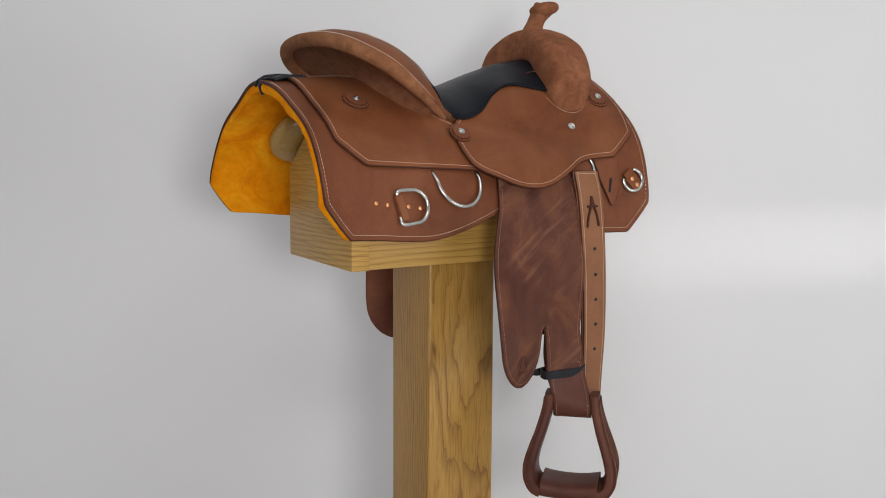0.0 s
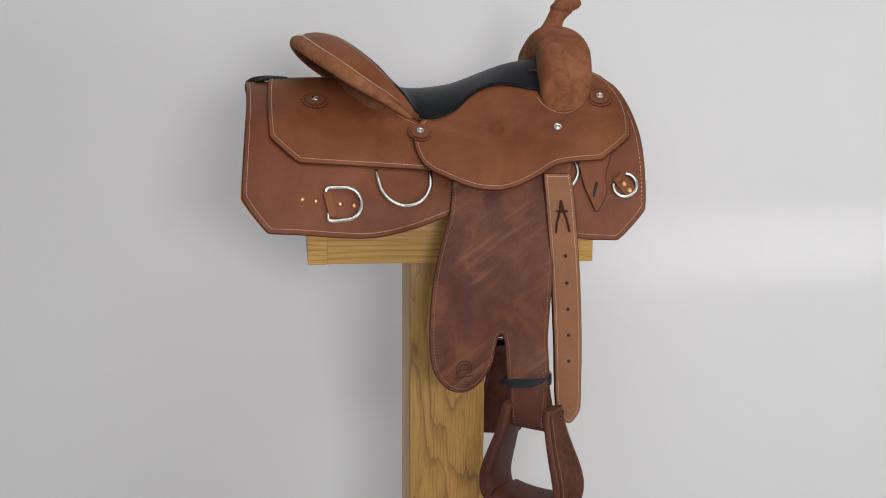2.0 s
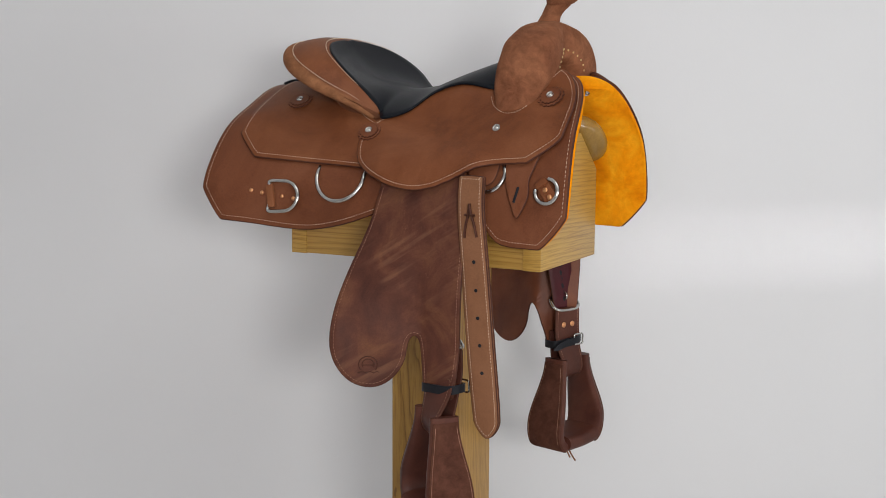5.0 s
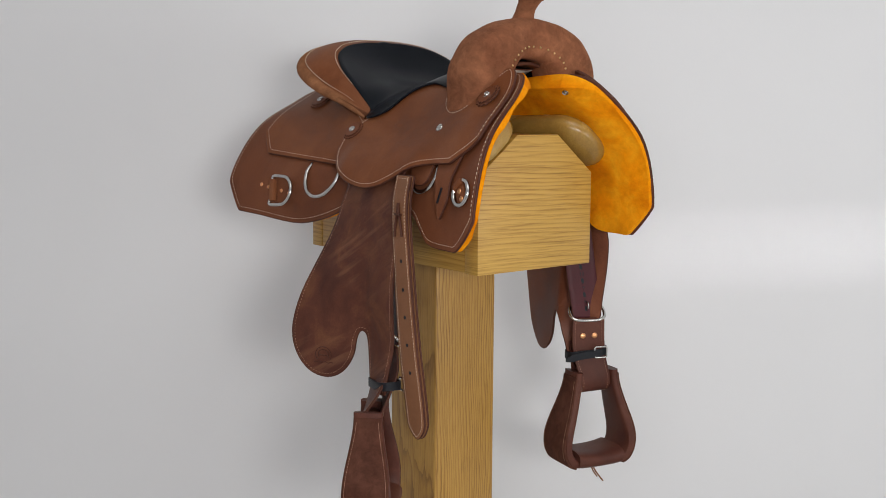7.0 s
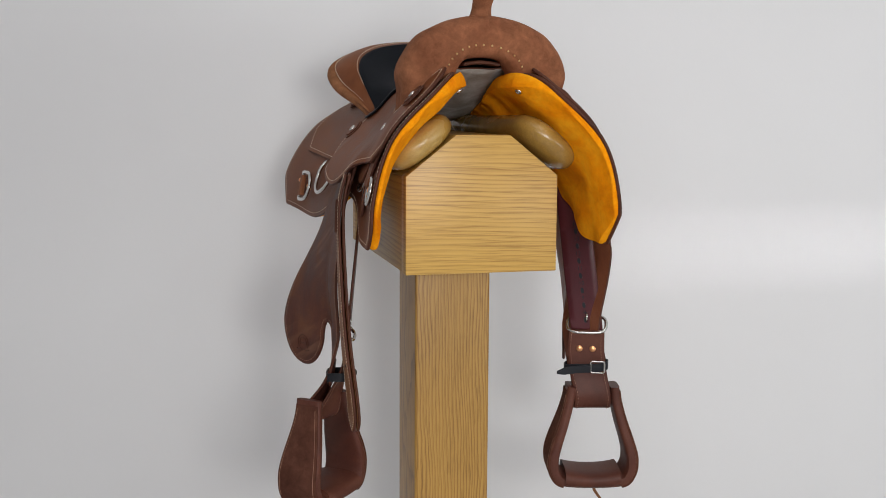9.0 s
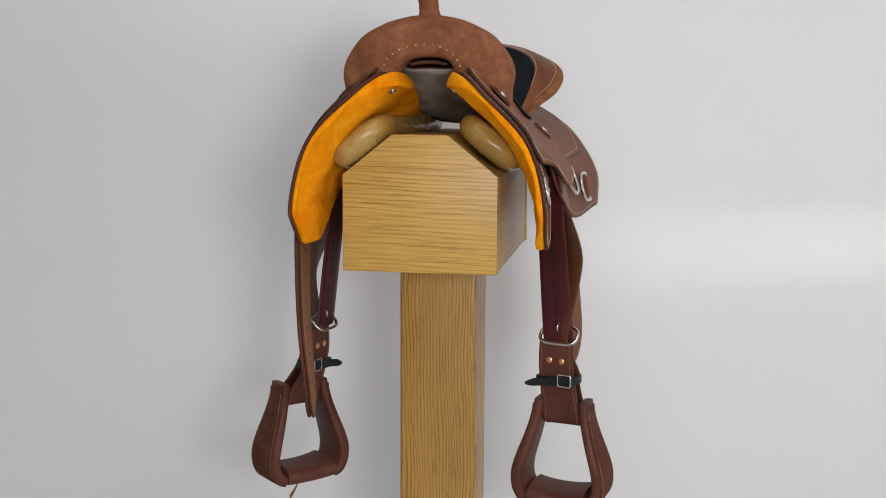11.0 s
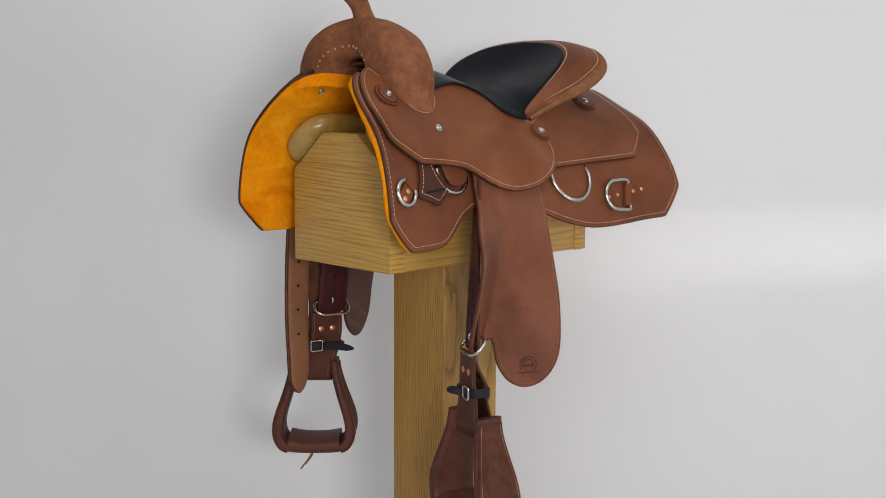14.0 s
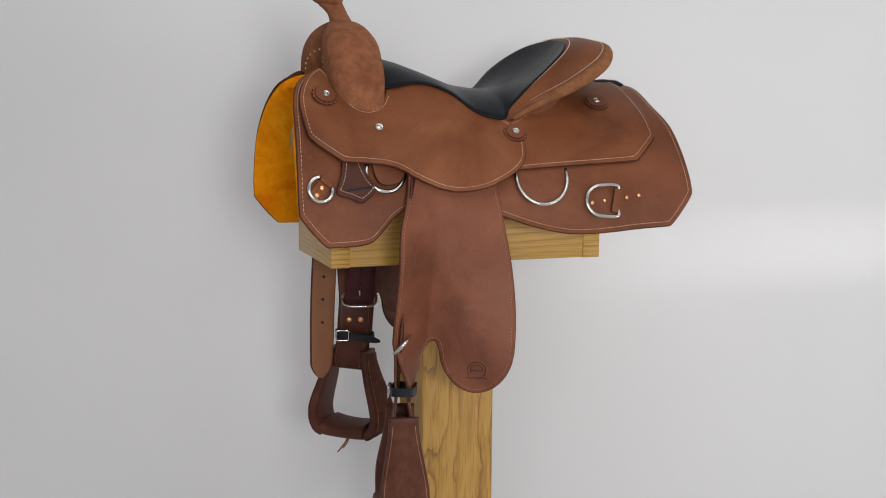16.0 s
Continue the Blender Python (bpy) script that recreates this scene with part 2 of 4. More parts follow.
def tube(path, radius, seg=10, closed=False, flat=1.0, up=(0, 0, 1)):
    """A round rod along a path. radius: a number or one for each point; flat squeezes it along up."""
    p = [Vector(q) for q in path]
    n = len(p)
    rad = radius if isinstance(radius, (list, tuple)) else [radius] * n
    rows, side = [], None
    for i in range(n):
        a = p[(i - 1) % n] if closed or i else p[i]
        b = p[(i + 1) % n] if closed or i < n - 1 else p[i]
        t = (b - a).normalized()
        if side is None:
            ref = Vector(up)
            if abs(t.dot(ref)) > 0.95:
                ref = Vector((1, 0, 0))
            side = t.cross(ref).normalized()
        side = (side - t * side.dot(t)).normalized()
        top = side.cross(t)
        rows.append([p[i] + (side * math.cos(2 * math.pi * k / seg) + top * flat * math.sin(2 * math.pi * k / seg)) * rad[i] for k in range(seg)])
    if closed:
        rows.append(rows[0])
        bm = loft(rows, True)
        bmesh.ops.remove_doubles(bm, verts=bm.verts, dist=1e-6)
        return bm
    return loft(rows, True, True)


def box(lo, hi, bevel=0.003, seg=2):
    bm = bmesh.new()
    bmesh.ops.create_cube(bm, size=1.0)
    lo, hi = Vector(lo), Vector(hi)
    for v in bm.verts:
        v.co = Vector([(lo[k] + hi[k]) / 2 + v.co[k] * (hi[k] - lo[k]) for k in range(3)])
    if bevel:
        bmesh.ops.bevel(bm, geom=bm.edges, offset=bevel, segments=seg, affect="EDGES", profile=0.6)
    return bm


def prism(section, axis_from, axis_to, axis=0, bevel=0.003):
    """A section of (a, b) pairs drawn out along an axis (0: x, a is y and b is z)."""
    bm = bmesh.new()
    ring = []
    for w in (axis_from, axis_to):
        ring.append([bm.verts.new((w, a, b) if axis == 0 else (a, w, b)) for a, b in section])
    n = len(section)
    bm.faces.new(ring[0])
    bm.faces.new(ring[1][::-1])
    for i in range(n):
        bm.faces.new((ring[0][i], ring[1][i], ring[1][(i + 1) % n], ring[0][(i + 1) % n]))
    bmesh.ops.recalc_face_normals(bm, faces=bm.faces)
    if bevel:
        bmesh.ops.bevel(bm, geom=bm.edges, offset=bevel, segments=2, affect="EDGES", profile=0.6)
    return bm


def move(bm, m):
    bmesh.ops.transform(bm, matrix=m, verts=bm.verts)
    return bm


def join(*bms):
    out = bms[0]
    for b in bms[1:]:
        me = bpy.data.meshes.new("joined")
        b.to_mesh(me)
        b.free()
        out.from_mesh(me)
        bpy.data.meshes.remove(me)
    return out


def outline(points, sharp=0.0045, rounds=2):
    """A closed outline in the flat. A third value marks a sharp corner; the other corners are rounded off."""
    n, p = len(points), []
    for i, q in enumerate(points):
        c = Vector(q[:2])
        if len(q) > 2:
            for o in (points[i - 1], points[(i + 1) % n]):
                d = Vector(o[:2]) - c
                p.append(c + d.normalized() * min(sharp, d.length * 0.4))
        else:
            p.append(c)
    for _ in range(rounds):
        out = []
        for i in range(len(p)):
            a, b = p[i], p[(i + 1) % len(p)]
            out += [a * 0.75 + b * 0.25, a * 0.25 + b * 0.75]
        p = out
    area2 = sum(p[i].cross(p[(i + 1) % len(p)]) for i in range(len(p)))
    return p if area2 > 0 else p[::-1]


def sheet(flat, to_place, step=0.012, holes=()):
    """Fills a flat outline, cuts it into small cells and carries it over to its place in space."""
    bm = bmesh.new()
    loops = []
    for loop in (flat, *holes):
        vs = [bm.verts.new((q[0], q[1], 0)) for q in loop]
        loops.append([bm.edges.new((vs[i], vs[(i + 1) % len(vs)])) for i in range(len(vs))])
    bmesh.ops.triangle_fill(bm, edges=[e for l in loops for e in l], use_beauty=True, use_dissolve=False)
    xs, ys = [q[0] for q in flat], [q[1] for q in flat]
    for k, (a, b) in enumerate(((min(xs), max(xs)), (min(ys), max(ys)))):
        c = a + step
        while c < b:
            co, no = [0, 0, 0], [0, 0, 0]
            co[k], no[k] = c, 1
            bmesh.ops.bisect_plane(bm, geom=bm.verts[:] + bm.edges[:] + bm.faces[:], dist=1e-6, plane_co=co, plane_no=no)
            c += step
    bmesh.ops.remove_doubles(bm, verts=bm.verts, dist=2e-4)
    for v in bm.verts:
        v.co = to_place(v.co.x, v.co.y)
    bmesh.ops.dissolve_degenerate(bm, edges=bm.edges, dist=1e-5)
    return bm


def thicken(bm, thick, out_dir, rim=0.0012, base=0.0, burnished=True):
    """Gives a sheet its thickness on the side of out_dir, with a rounded rim. base lifts the whole."""
    bmesh.ops.recalc_face_normals(bm, faces=bm.faces)
    bm.normal_update()
    s = sum(f.normal.dot(out_dir(f.calc_center_median())) * f.calc_area() for f in bm.faces)
    if s < 0:
        bmesh.ops.reverse_faces(bm, faces=bm.faces)
        bm.normal_update()
    nor = {v: v.normal.copy() for v in bm.verts}
    away = {}
    edges = [e for e in bm.edges if len(e.link_faces) == 1]
    order = []
    for e in edges:
        f = e.link_faces[0]
        l = next(l for l in f.loops if l.edge == e)
        a, b = l.vert, l.link_loop_next.vert
        d = (b.co - a.co).cross(f.normal)
        for v in (a, b):
            away[v] = away.get(v, Vector()) + d.normalized()
        order.append((a, b))
    depth = {v: thick(v.co) if callable(thick) else thick for v in nor}
    lift = {v: base(v.co) if callable(base) else base for v in nor}
    inner = {v: bm.verts.new(v.co + nor[v] * lift[v]) for v in list(nor)}
    rims = []
    for frac, push in ((0.25, 0.75), (0.5, 1.0), (0.78, 0.72)):
        rims.append({v: bm.verts.new(v.co + nor[v] * (lift[v] + depth[v] * frac) + away[v].normalized() * rim * push) for v in away})
    faces = list(bm.faces)
    for f in faces:
        bm.faces.new([inner[v] for v in reversed(f.verts)])
    for v in nor:
        v.co = v.co + nor[v] * (lift[v] + depth[v])
    for a, b in order:
        la, lb = [inner[a]] + [r[a] for r in rims] + [a], [inner[b]] + [r[b] for r in rims] + [b]
        for k in range(4):
            bm.faces.new((la[k], lb[k], lb[k + 1], la[k + 1])).material_index = 1 if burnished else 0
    return bm


def along(line, pitch, closed=True):
    """Points at even steps along a flat line, each with its direction."""
    p = list(line) + ([line[0]] if closed else [])
    out, left = [], 0.0
    for a, b in zip(p, p[1:]):
        d = b - a
        n = d.length
        if n < 1e-9:
            continue
        t = left
        while t < n:
            out.append((a + d * (t / n), d / n))
            t += pitch
        left = t - n
    return out


def inset(line, dist):
    n, out = len(line), []
    for i in range(n):
        d = (line[(i + 2) % n] - line[i - 2]).normalized()
        out.append(line[i] + Vector((-d.y, d.x)) * dist)
    return out


def stitches(flat, to_place, lift, dist=0.0055, pitch=0.0054, size=(0.0029, 0.00115), keep=None, closed=True, out_dir=None):
    """A row of single thread stitches beside an outline."""
    bm = bmesh.new()
    line = inset(flat, dist) if closed else flat
    for q, d in along(line, pitch, closed):
        if keep and not keep(q):
            continue
        a, b = to_place(*(q - d * size[0] / 2)), to_place(*(q + d * size[0] / 2))
        side2 = Vector((-d.y, d.x)) * 0.002
        w = (to_place(*(q + side2)) - to_place(*q)).normalized()
        t = (b - a).normalized()
        n = t.cross(w).normalized()
        mid = (a + b) / 2
        if n.dot(out_dir(mid)) < 0:
            n.negate()
        h, r = n * (lift(mid) if callable(lift) else lift), size[1] / 2
        vs = [bm.verts.new(e + h + o) for e in (a, b) for o in (w * r - n * 0.0008, w * r * 0.5 + n * r * 0.7, -w * r * 0.5 + n * r * 0.7, -w * r - n * 0.0008)]
        for k in range(3):
            bm.faces.new((vs[k], vs[k + 1], vs[k + 5], vs[k + 4]))
        bm.faces.new(vs[0:4])
        bm.faces.new(vs[4:8][::-1])
    return bm


# ---------------------------------------------------------------- the saddle's draped form
ST_X = (-0.36, 0.0, 0.28)
ST = (((0, .318), (.058, .309), (.118, .282), (.197, .236), (.252, .158), (.274, .075), (.279, 0)),
      ((0, .33), (.050, .32), (.098, .290), (.130, .243), (.184, .18), (.211, .11), (.213, .03)),
      ((0, .348), (.056, .337), (.103, .298), (.164, .229), (.198, .14), (.206, .05), (.211, -.03)))
SK = 0.075   # metres down the flank for one step of the sections


def section(points, s):
    n = len(points) - 1
    s = min(max(s, 0.0), n - 1e-6)
    i = int(s)
    f = s - i
    g = [(-points[1][0], points[1][1]) if k < 0 else points[min(k, n)] for k in (i - 1, i, i + 1, i + 2)]
    return [0.5 * (2 * b + (c - a) * f + (2 * a - 5 * b + 4 * c - d) * f * f + (3 * b - a - 3 * c + d) * f ** 3) for a, b, c, d in zip(*g)]


def flank(x, s):
    """Half-width and height of the saddle's flank at x, s steps down from the spine."""
    a, b, c = ST_X
    w = ((x - b) * (x - c) / ((a - b) * (a - c)), (x - a) * (x - c) / ((b - a) * (b - c)), (x - a) * (x - b) / ((c - a) * (c - b)))
    q = [section(p, s) for p in ST]
    return [sum(wi * qi[k] for wi, qi in zip(w, q)) for k in (0, 1)]


def drape(side, wave=0.0012, seed=0.0):
    def place(x, v):
        y, z = flank(x, v / SK)
        y += wave * noise.noise(Vector((x * 9 + seed, v * 9, seed)))
        return Vector((x, side * y, z))
    return place


def outward(side):
    return lambda q: Vector((0, side, 0.55))


def on_flank(x, s, side, lift):
    """A pose on the flank: local z points out, local x forward."""
    p = drape(side)
    v = s * SK
    o, a, b = p(x, v), p(x + 0.004, v), p(x, v + 0.004)
    t = (a - o).normalized()
    n = t.cross(b - o).normalized()
    if n.y * side < 0:
        n.negate()
    y = n.cross(t).normalized()
    m = Matrix((t, y, n)).transposed().to_4x4()
    m.translation = o + n * lift
    return m


def sv2(points, amount):
    """As sv, for a layer that lies above the flank: its outline slides down to keep its height."""
    out = []
    for q in points:
        f = min(max((4.7 - q[1]) / 2.0, 0.0), 1.0)
        out.append((q[0], (q[1] + amount * f) * SK, *q[2:]))
    return out


def sv(points):
    return [(q[0], q[1] * SK, *q[2:]) for q in points]


# ---------------------------------------------------------------- the room


def slab(name, lo, hi, material, label, category):
    ob = mesh_object(name, box(lo, hi, 0), material, smooth=False)
    return tagged(ob, label, category, kind="structure")


slab("floor", (-3.0, -4.2, -0.1), (3.0, WALL_Y + 0.12, 0.0), M["floor"], "plain pale floor of the room", "floor")
slab("ceiling", (-3.0, -4.2, 2.8), (3.0, WALL_Y + 0.12, 2.9), M["ceiling"], "plain white ceiling of the room", "ceiling")
slab("wall_north", (-3.0, WALL_Y, 0.0), (3.0, WALL_Y + 0.12, 2.8), M["wall"], "smooth plain white wall behind the saddle", "wall")
slab("wall_south", (-3.0, -4.2, 0.0), (3.0, -4.08, 2.8), M["wall"], "plain white wall of the room", "wall")
slab("wall_west", (-3.12, -4.2, 0.0), (-3.0, WALL_Y + 0.12, 2.8), M["wall"], "plain white wall of the room", "wall")
slab("wall_east", (3.0, -4.2, 0.0), (3.12, WALL_Y + 0.12, 2.8), M["wall"], "plain white wall of the room", "wall")

# ---------------------------------------------------------------- the stand
stand = tagged(new("saddle_stand"), "clear-finished oak saddle stand with a square post", "saddle stand")
X0, X1, HW, HS, HT, TW, TH = -0.263, 0.256, 0.133, 0.165, 0.2335, 0.0475, 0.034
part("post", box((-0.0755, -0.073, -H0), (0.068, 0.0715, -0.0005), 0.006, 3), M["oak_post"], stand)
END = ((-HW, 0), (HW, 0), (HW, HS), (TW, HT), (-TW, HT), (-HW, HS))
part("end_board", prism(END, X1 - TH, X1, 0, 0.0016), M["oak_end"], stand)
part("end_board", prism(END, X0, X0 + TH, 0, 0.0016), M["oak_end"], stand)
for sgn in (-1, 1):
    sec = [(sgn * HW - sgn * 0.0015, 0.001), (sgn * HW - sgn * 0.0015, HS - 0.001), (sgn * (HW - TH), HS - 0.012), (sgn * (HW - TH), 0.001)]
    part("side_board", prism(sec, X0 + TH, X1 - TH, 0, 0.0012), M["oak_side"], stand)
    sec = [(sgn * (HW - 0.002), HS - 0.0005), (sgn * TW, HT - 0.002), (sgn * TW, HT - 0.036), (sgn * (HW - 0.034), HS - 0.012)]
    part("sloped_board", prism(sec, X0 + TH, X1 - TH, 0, 0.0012), M["oak_side"], stand)
part("top_board", box((X0 + TH, -TW + 0.0005, HT - 0.032), (X1 - TH, TW - 0.0005, HT - 0.001), 0.0015), M["oak_side"], stand)
part("bottom_board", box((X0 + TH, -HW + TH + 0.001, 0.002), (X1 - TH, HW - TH - 0.001, 0.03), 0.0015), M["oak_side"], stand)

# ---------------------------------------------------------------- the saddle
saddle = tagged(new("western_saddle"), "chestnut leather western saddle with black seat and yellow felt lining", "saddle")

SKIRT = sv([(-0.372, 0.08, 1), (-0.364, 2.0), (-0.366, 3.2), (-0.371, 4.33, 1), (-0.329, 5.14, 1), (-0.18, 5.60), (-0.10, 5.52), (-0.02, 5.20), (0.07, 4.7), (0.155, 4.72),
            (0.190, 5.12), (0.212, 5.25), (0.282, 5.02, 1), (0.3295, 4.27, 1), (0.3295, 3.5), (0.3265, 2.9), (0.318, 2.2), (0.302, 1.55), (0.276, 1.12), (0.22, 1.05), (0.14, 1.9), (0.0, 2.9), (-0.1, 2.6), (-0.17, 1.5), (-0.20, 0.40), (-0.25, 0.10)])
REAR_JOCKEY = sv2([(-0.327, 0.04, 1), (-0.330, 1.8), (-0.328, 3.12, 1), (-0.280, 3.78, 1), (-0.170, 4.04), (-0.05, 4.2, 1), (0.0, 3.6, 1), (-0.02, 3.2), (-0.07, 2.85), (-0.12, 2.3), (-0.16, 1.4), (-0.19, 0.10)], 0.17)
SEAT_JOCKEY = sv2([(-0.060, 2.70), (-0.079, 3.15), (-0.081, 3.62), (-0.067, 4.12), (-0.024, 4.53), (0.025, 4.70), (0.075, 4.62), (0.125, 4.22), (0.170, 3.76), (0.205, 3.56), (0.254, 3.42, 1),
                   (0.310, 2.78, 1), (0.313, 2.15), (0.302, 1.66), (0.284, 1.16), (0.262, 0.90), (0.250, 1.30), (0.240, 1.70), (0.225, 2.18), (0.197, 2.36), (0.170, 2.22), (0.156, 1.90), (0.150, 1.62), (0.090, 1.37), (0.045, 1.55), (-0.005, 2.28), (-0.04, 2.56)], 0.26)
LINING = [(q[0] * 0.996, q[1] - 0.0012, *q[2:]) for q in SKIRT[:17]] + sv([(0.300, 1.55), (0.276, 1.05), (0.250, 0.80), (0.16, 0.80), (0.08, 1.15), (-0.02, 1.6), (-0.1, 1.7), (-0.17, 1.3), (-0.20, 0.40), (-0.25, 0.10)])


def over_fender(q):
    """The seat jockey bulges out where it covers the fender."""
    return 0.0085 + 0.0065 * smooth01((0.30 - q.x) / 0.05) + 0.0150 * smooth01((0.225 - q.z) / 0.07) * smooth01((q.x + 0.075) / 0.06) * smooth01((0.21 - q.x) / 0.06)


def felt_depth(q):
    """The felt is padded out behind the front edge and towards the gullet."""
    return 0.0085 + 0.005 * smooth01((0.32 - q.x) / 0.03) + 0.011 * smooth01((q.z - 0.12) / 0.19) * smooth01((q.x - 0.02) / 0.16) * smooth01((0.318 - q.x) / 0.055) + 0.005 * noise.noise(q * 22) + 0.0012 * noise.noise(q * 65)


def felt_gap(q):
    """Towards the seat the felt hangs clear below the leather."""
    return 0.0008 + 0.016 * smooth01((0.14 - q.x) / 0.10) * smooth01((q.x + 0.22) / 0.08) * smooth01((q.z - 0.19) / 0.07)


def smooth01(f):
    f = min(max(f, 0.0), 1.0)
    return f * f * (3 - 2 * f)


for side in (-1, 1):
    pl = drape(side, 0.0022, 3.0 * side)
    out = outward(side)
    flat = outline(SKIRT)
    skirt = part("skirt", thicken(sheet(flat, pl), 0.0055, out, 0.0018), M["skirt"], saddle, "reddish-brown leather skirt edged with pale stitching")
    tagged(part("stitching", stitches(flat, pl, 0.0058, 0.006, keep=lambda q: q.y > 0.05, out_dir=out), M["thread"], skirt), kind="stuff")
    felt_flat = outline(LINING)
    part("lining", thicken(sheet(felt_flat, pl), felt_depth, lambda q, s=side: Vector((0, -s, -0.55)), 0.0022, felt_gap, False), M["lining"], saddle, "yellow-orange felt lining under the skirt")

    pr = drape(side, 0.0016, 11.0 * side)
    flat = outline(REAR_JOCKEY)
    rj = part("rear_jockey", thicken(sheet(flat, pr), 0.0055, out, 0.0016, 0.0075), M["jockey"], saddle)
    tagged(part("stitching", stitches(flat, pr, 0.0132, 0.0058, keep=lambda q: q.x < -0.06, out_dir=out), M["thread"], rj), kind="stuff")

    ps = drape(side, 0.0018, 19.0 * side)
    flat = outline(SEAT_JOCKEY)
    sj = part("seat_jockey", thicken(sheet(flat, ps), 0.0055, out, 0.0016, over_fender), M["jockey"], saddle)
    tagged(part("stitching", stitches(flat, ps, lambda q: over_fender(q) + 0.0058, 0.0058, keep=lambda q: (q.x > 0.152 or q.y > 3.0 * SK), out_dir=out), M["thread"], sj), kind="stuff")

# bars of the tree, resting on the sloped boards
for side in (-1, 1):
    rows = []
    N = 30
    for i in range(N + 1):
        u = 0.5 - 0.5 * math.cos(math.pi * i / N)
        x = -0.302 + 0.579 * u
        end = min(1.0, math.sqrt(max(0.0, 1 - abs(2 * u - 1) ** 12)) + 0.05)
        rock = 0.006 * (2 * u - 1) ** 2
        cy, cz = 0.104 + 0.008 * (2 * u - 1) ** 2, 0.2165 + rock
        row = []
        for k in range(20):
            a = 2 * math.pi * k / 20
            w = math.copysign(abs(math.cos(a)) ** 0.7, math.cos(a)) * 0.064 * end
            h = math.copysign(abs(math.sin(a)) ** 0.8, math.sin(a)) * 0.0255 * end
            row.append(Vector((x, side * (cy + w * 0.78 + h * 0.625), cz - w * 0.625 + h * 0.78)))
        rows.append(row)
    part("tree_bar", loft(rows, True, True), M["rawhide"], saddle, "varnished rawhide-covered bar of the saddle tree")

# strainer plate under the seat, seen through the gullet
rows = [[Vector((x, y, z + 2.0 * y * y + 0.003 * noise.noise(Vector((x * 30, y * 30, 1))))) for y in [-0.075 + 0.015 * k for k in range(11)]] for x, z in ((0.185, 0.343), (0.15, 0.335), (0.10, 0.318), (0.04, 0.296), (-0.04, 0.272), (-0.10, 0.258), (-0.16, 0.246))]
part("strainer_plate", thicken(loft(rows), 0.003, lambda q: Vector((0, 0, 1)), 0.001), M["plate"], saddle, "grey strainer plate under the seat")
rows = [[Vector((x, y, 0.352 - 4.0 * y * y + dz)) for y in [-0.03 + 0.006 * k for k in range(11)]] for x, dz in ((0.215, 0.0), (0.20, 0.001), (0.17, 0.0))]
part("gullet_edge", thicken(loft(rows), 0.006, lambda q: Vector((0, 0, 1)), 0.002), M["edge"], saddle, "reddish leather edge in the gullet")

# ---- fork and horn
FORK = ((0.0, .398, .035, .034, .203), (.048, .390, .036, .043, .208), (.082, .365, .044, .048, .208), (.101, .330, .047, .048, .206), (.113, .300, .033, .045, .203), (.129, .272, .016, .036, .199), (.142, .248, .010, .034, .199))
half = [Vector((y, z, a)) for y, z, a, b, c in FORK]
other = [Vector((b, c, 0)) for y, z, a, b, c in FORK]
full_a = [Vector((-v.x, v.y, v.z)) for v in half[:0:-1]] + half
full_b = other[:0:-1] + other
pa, pb = catmull(full_a, 8), catmull(full_b, 8)
rows = []
for i, (q, r) in enumerate(zip(pa, pb)):
    d = pa[min(i + 1, len(pa) - 1)] - pa[max(i - 1, 0)]
    t = Vector((0, d.x, d.y)).normalized()
    n = Vector((0, -t.z, t.y))
    if n.dot(Vector((0, q.x, q.y - 0.3))) < 0:
        n.negate()
    row = []
    for k in range(28):
        a = 2 * math.pi * k / 28
        ca, sa = math.cos(a), math.sin(a)
        e = 0.64
        off = n * math.copysign(abs(ca) ** e, ca) * q.z + Vector((1, 0, 0)) * math.copysign(abs(sa) ** e, sa) * r.x
        w = Vector((r.y, q.x, q.y)) + off
        row.append(w + off.normalized() * 0.0016 * noise.noise(w * 26))
    rows.append(row)
FORK_FRONT = [w for row in rows for w in row if w.x > 0.215]
part("fork", loft(rows, True, True), M["suede"], saddle, "rough-out suede swell fork")

neck = catmull([(0.201, 0, 0.404), (0.203, 0, 0.420), (0.207, 0, 0.435), (0.213, 0, 0.450), (0.221, 0, 0.463), (0.228, 0, 0.472)], 4)
horn_bm = tube(neck, [0.026 - 0.0095 * smooth01(i / 11) + 0.004 * max(0, (i - 13) / 7) for i in range(len(neck))], 20)
cap = bmesh.new()
bmesh.ops.create_uvsphere(cap, u_segments=24, v_segments=14, radius=1.0)
for v in cap.verts:
    c = v.co
    z = math.copysign(abs(c.z) ** 0.8, c.z)
    v.co = Vector((c.x * 0.0300, c.y * 0.0285, z * 0.0140 - 0.003 * c.x))
    v.co += c * 0.0012 * noise.noise(c * 2.5)
move(cap, Matrix.Translation((0.2310, 0, 0.4720)) @ pose(0, 0, 0, 0, -21, 0))
part("horn", join(horn_bm, cap), M["suede"], saddle, "suede-wrapped saddle horn")

# nails along the gullet
for i in range(13):
    a = radians(14 + i * 150 / 12)
    y, z = math.cos(a) * 0.066 - 0.004, 0.336 + math.sin(a) * 0.047
    near = sorted(FORK_FRONT, key=lambda w: (w.y - y) ** 2 + (w.z - z) ** 2)[:4]
    b = bmesh.new()
    bmesh.ops.create_uvsphere(b, u_segments=8, v_segments=5, radius=0.0020)
    move(b, Matrix.Translation((sum(w.x for w in near) / 4 + 0.0004, y, z)))
    part("nail", b, M["brass"], saddle)

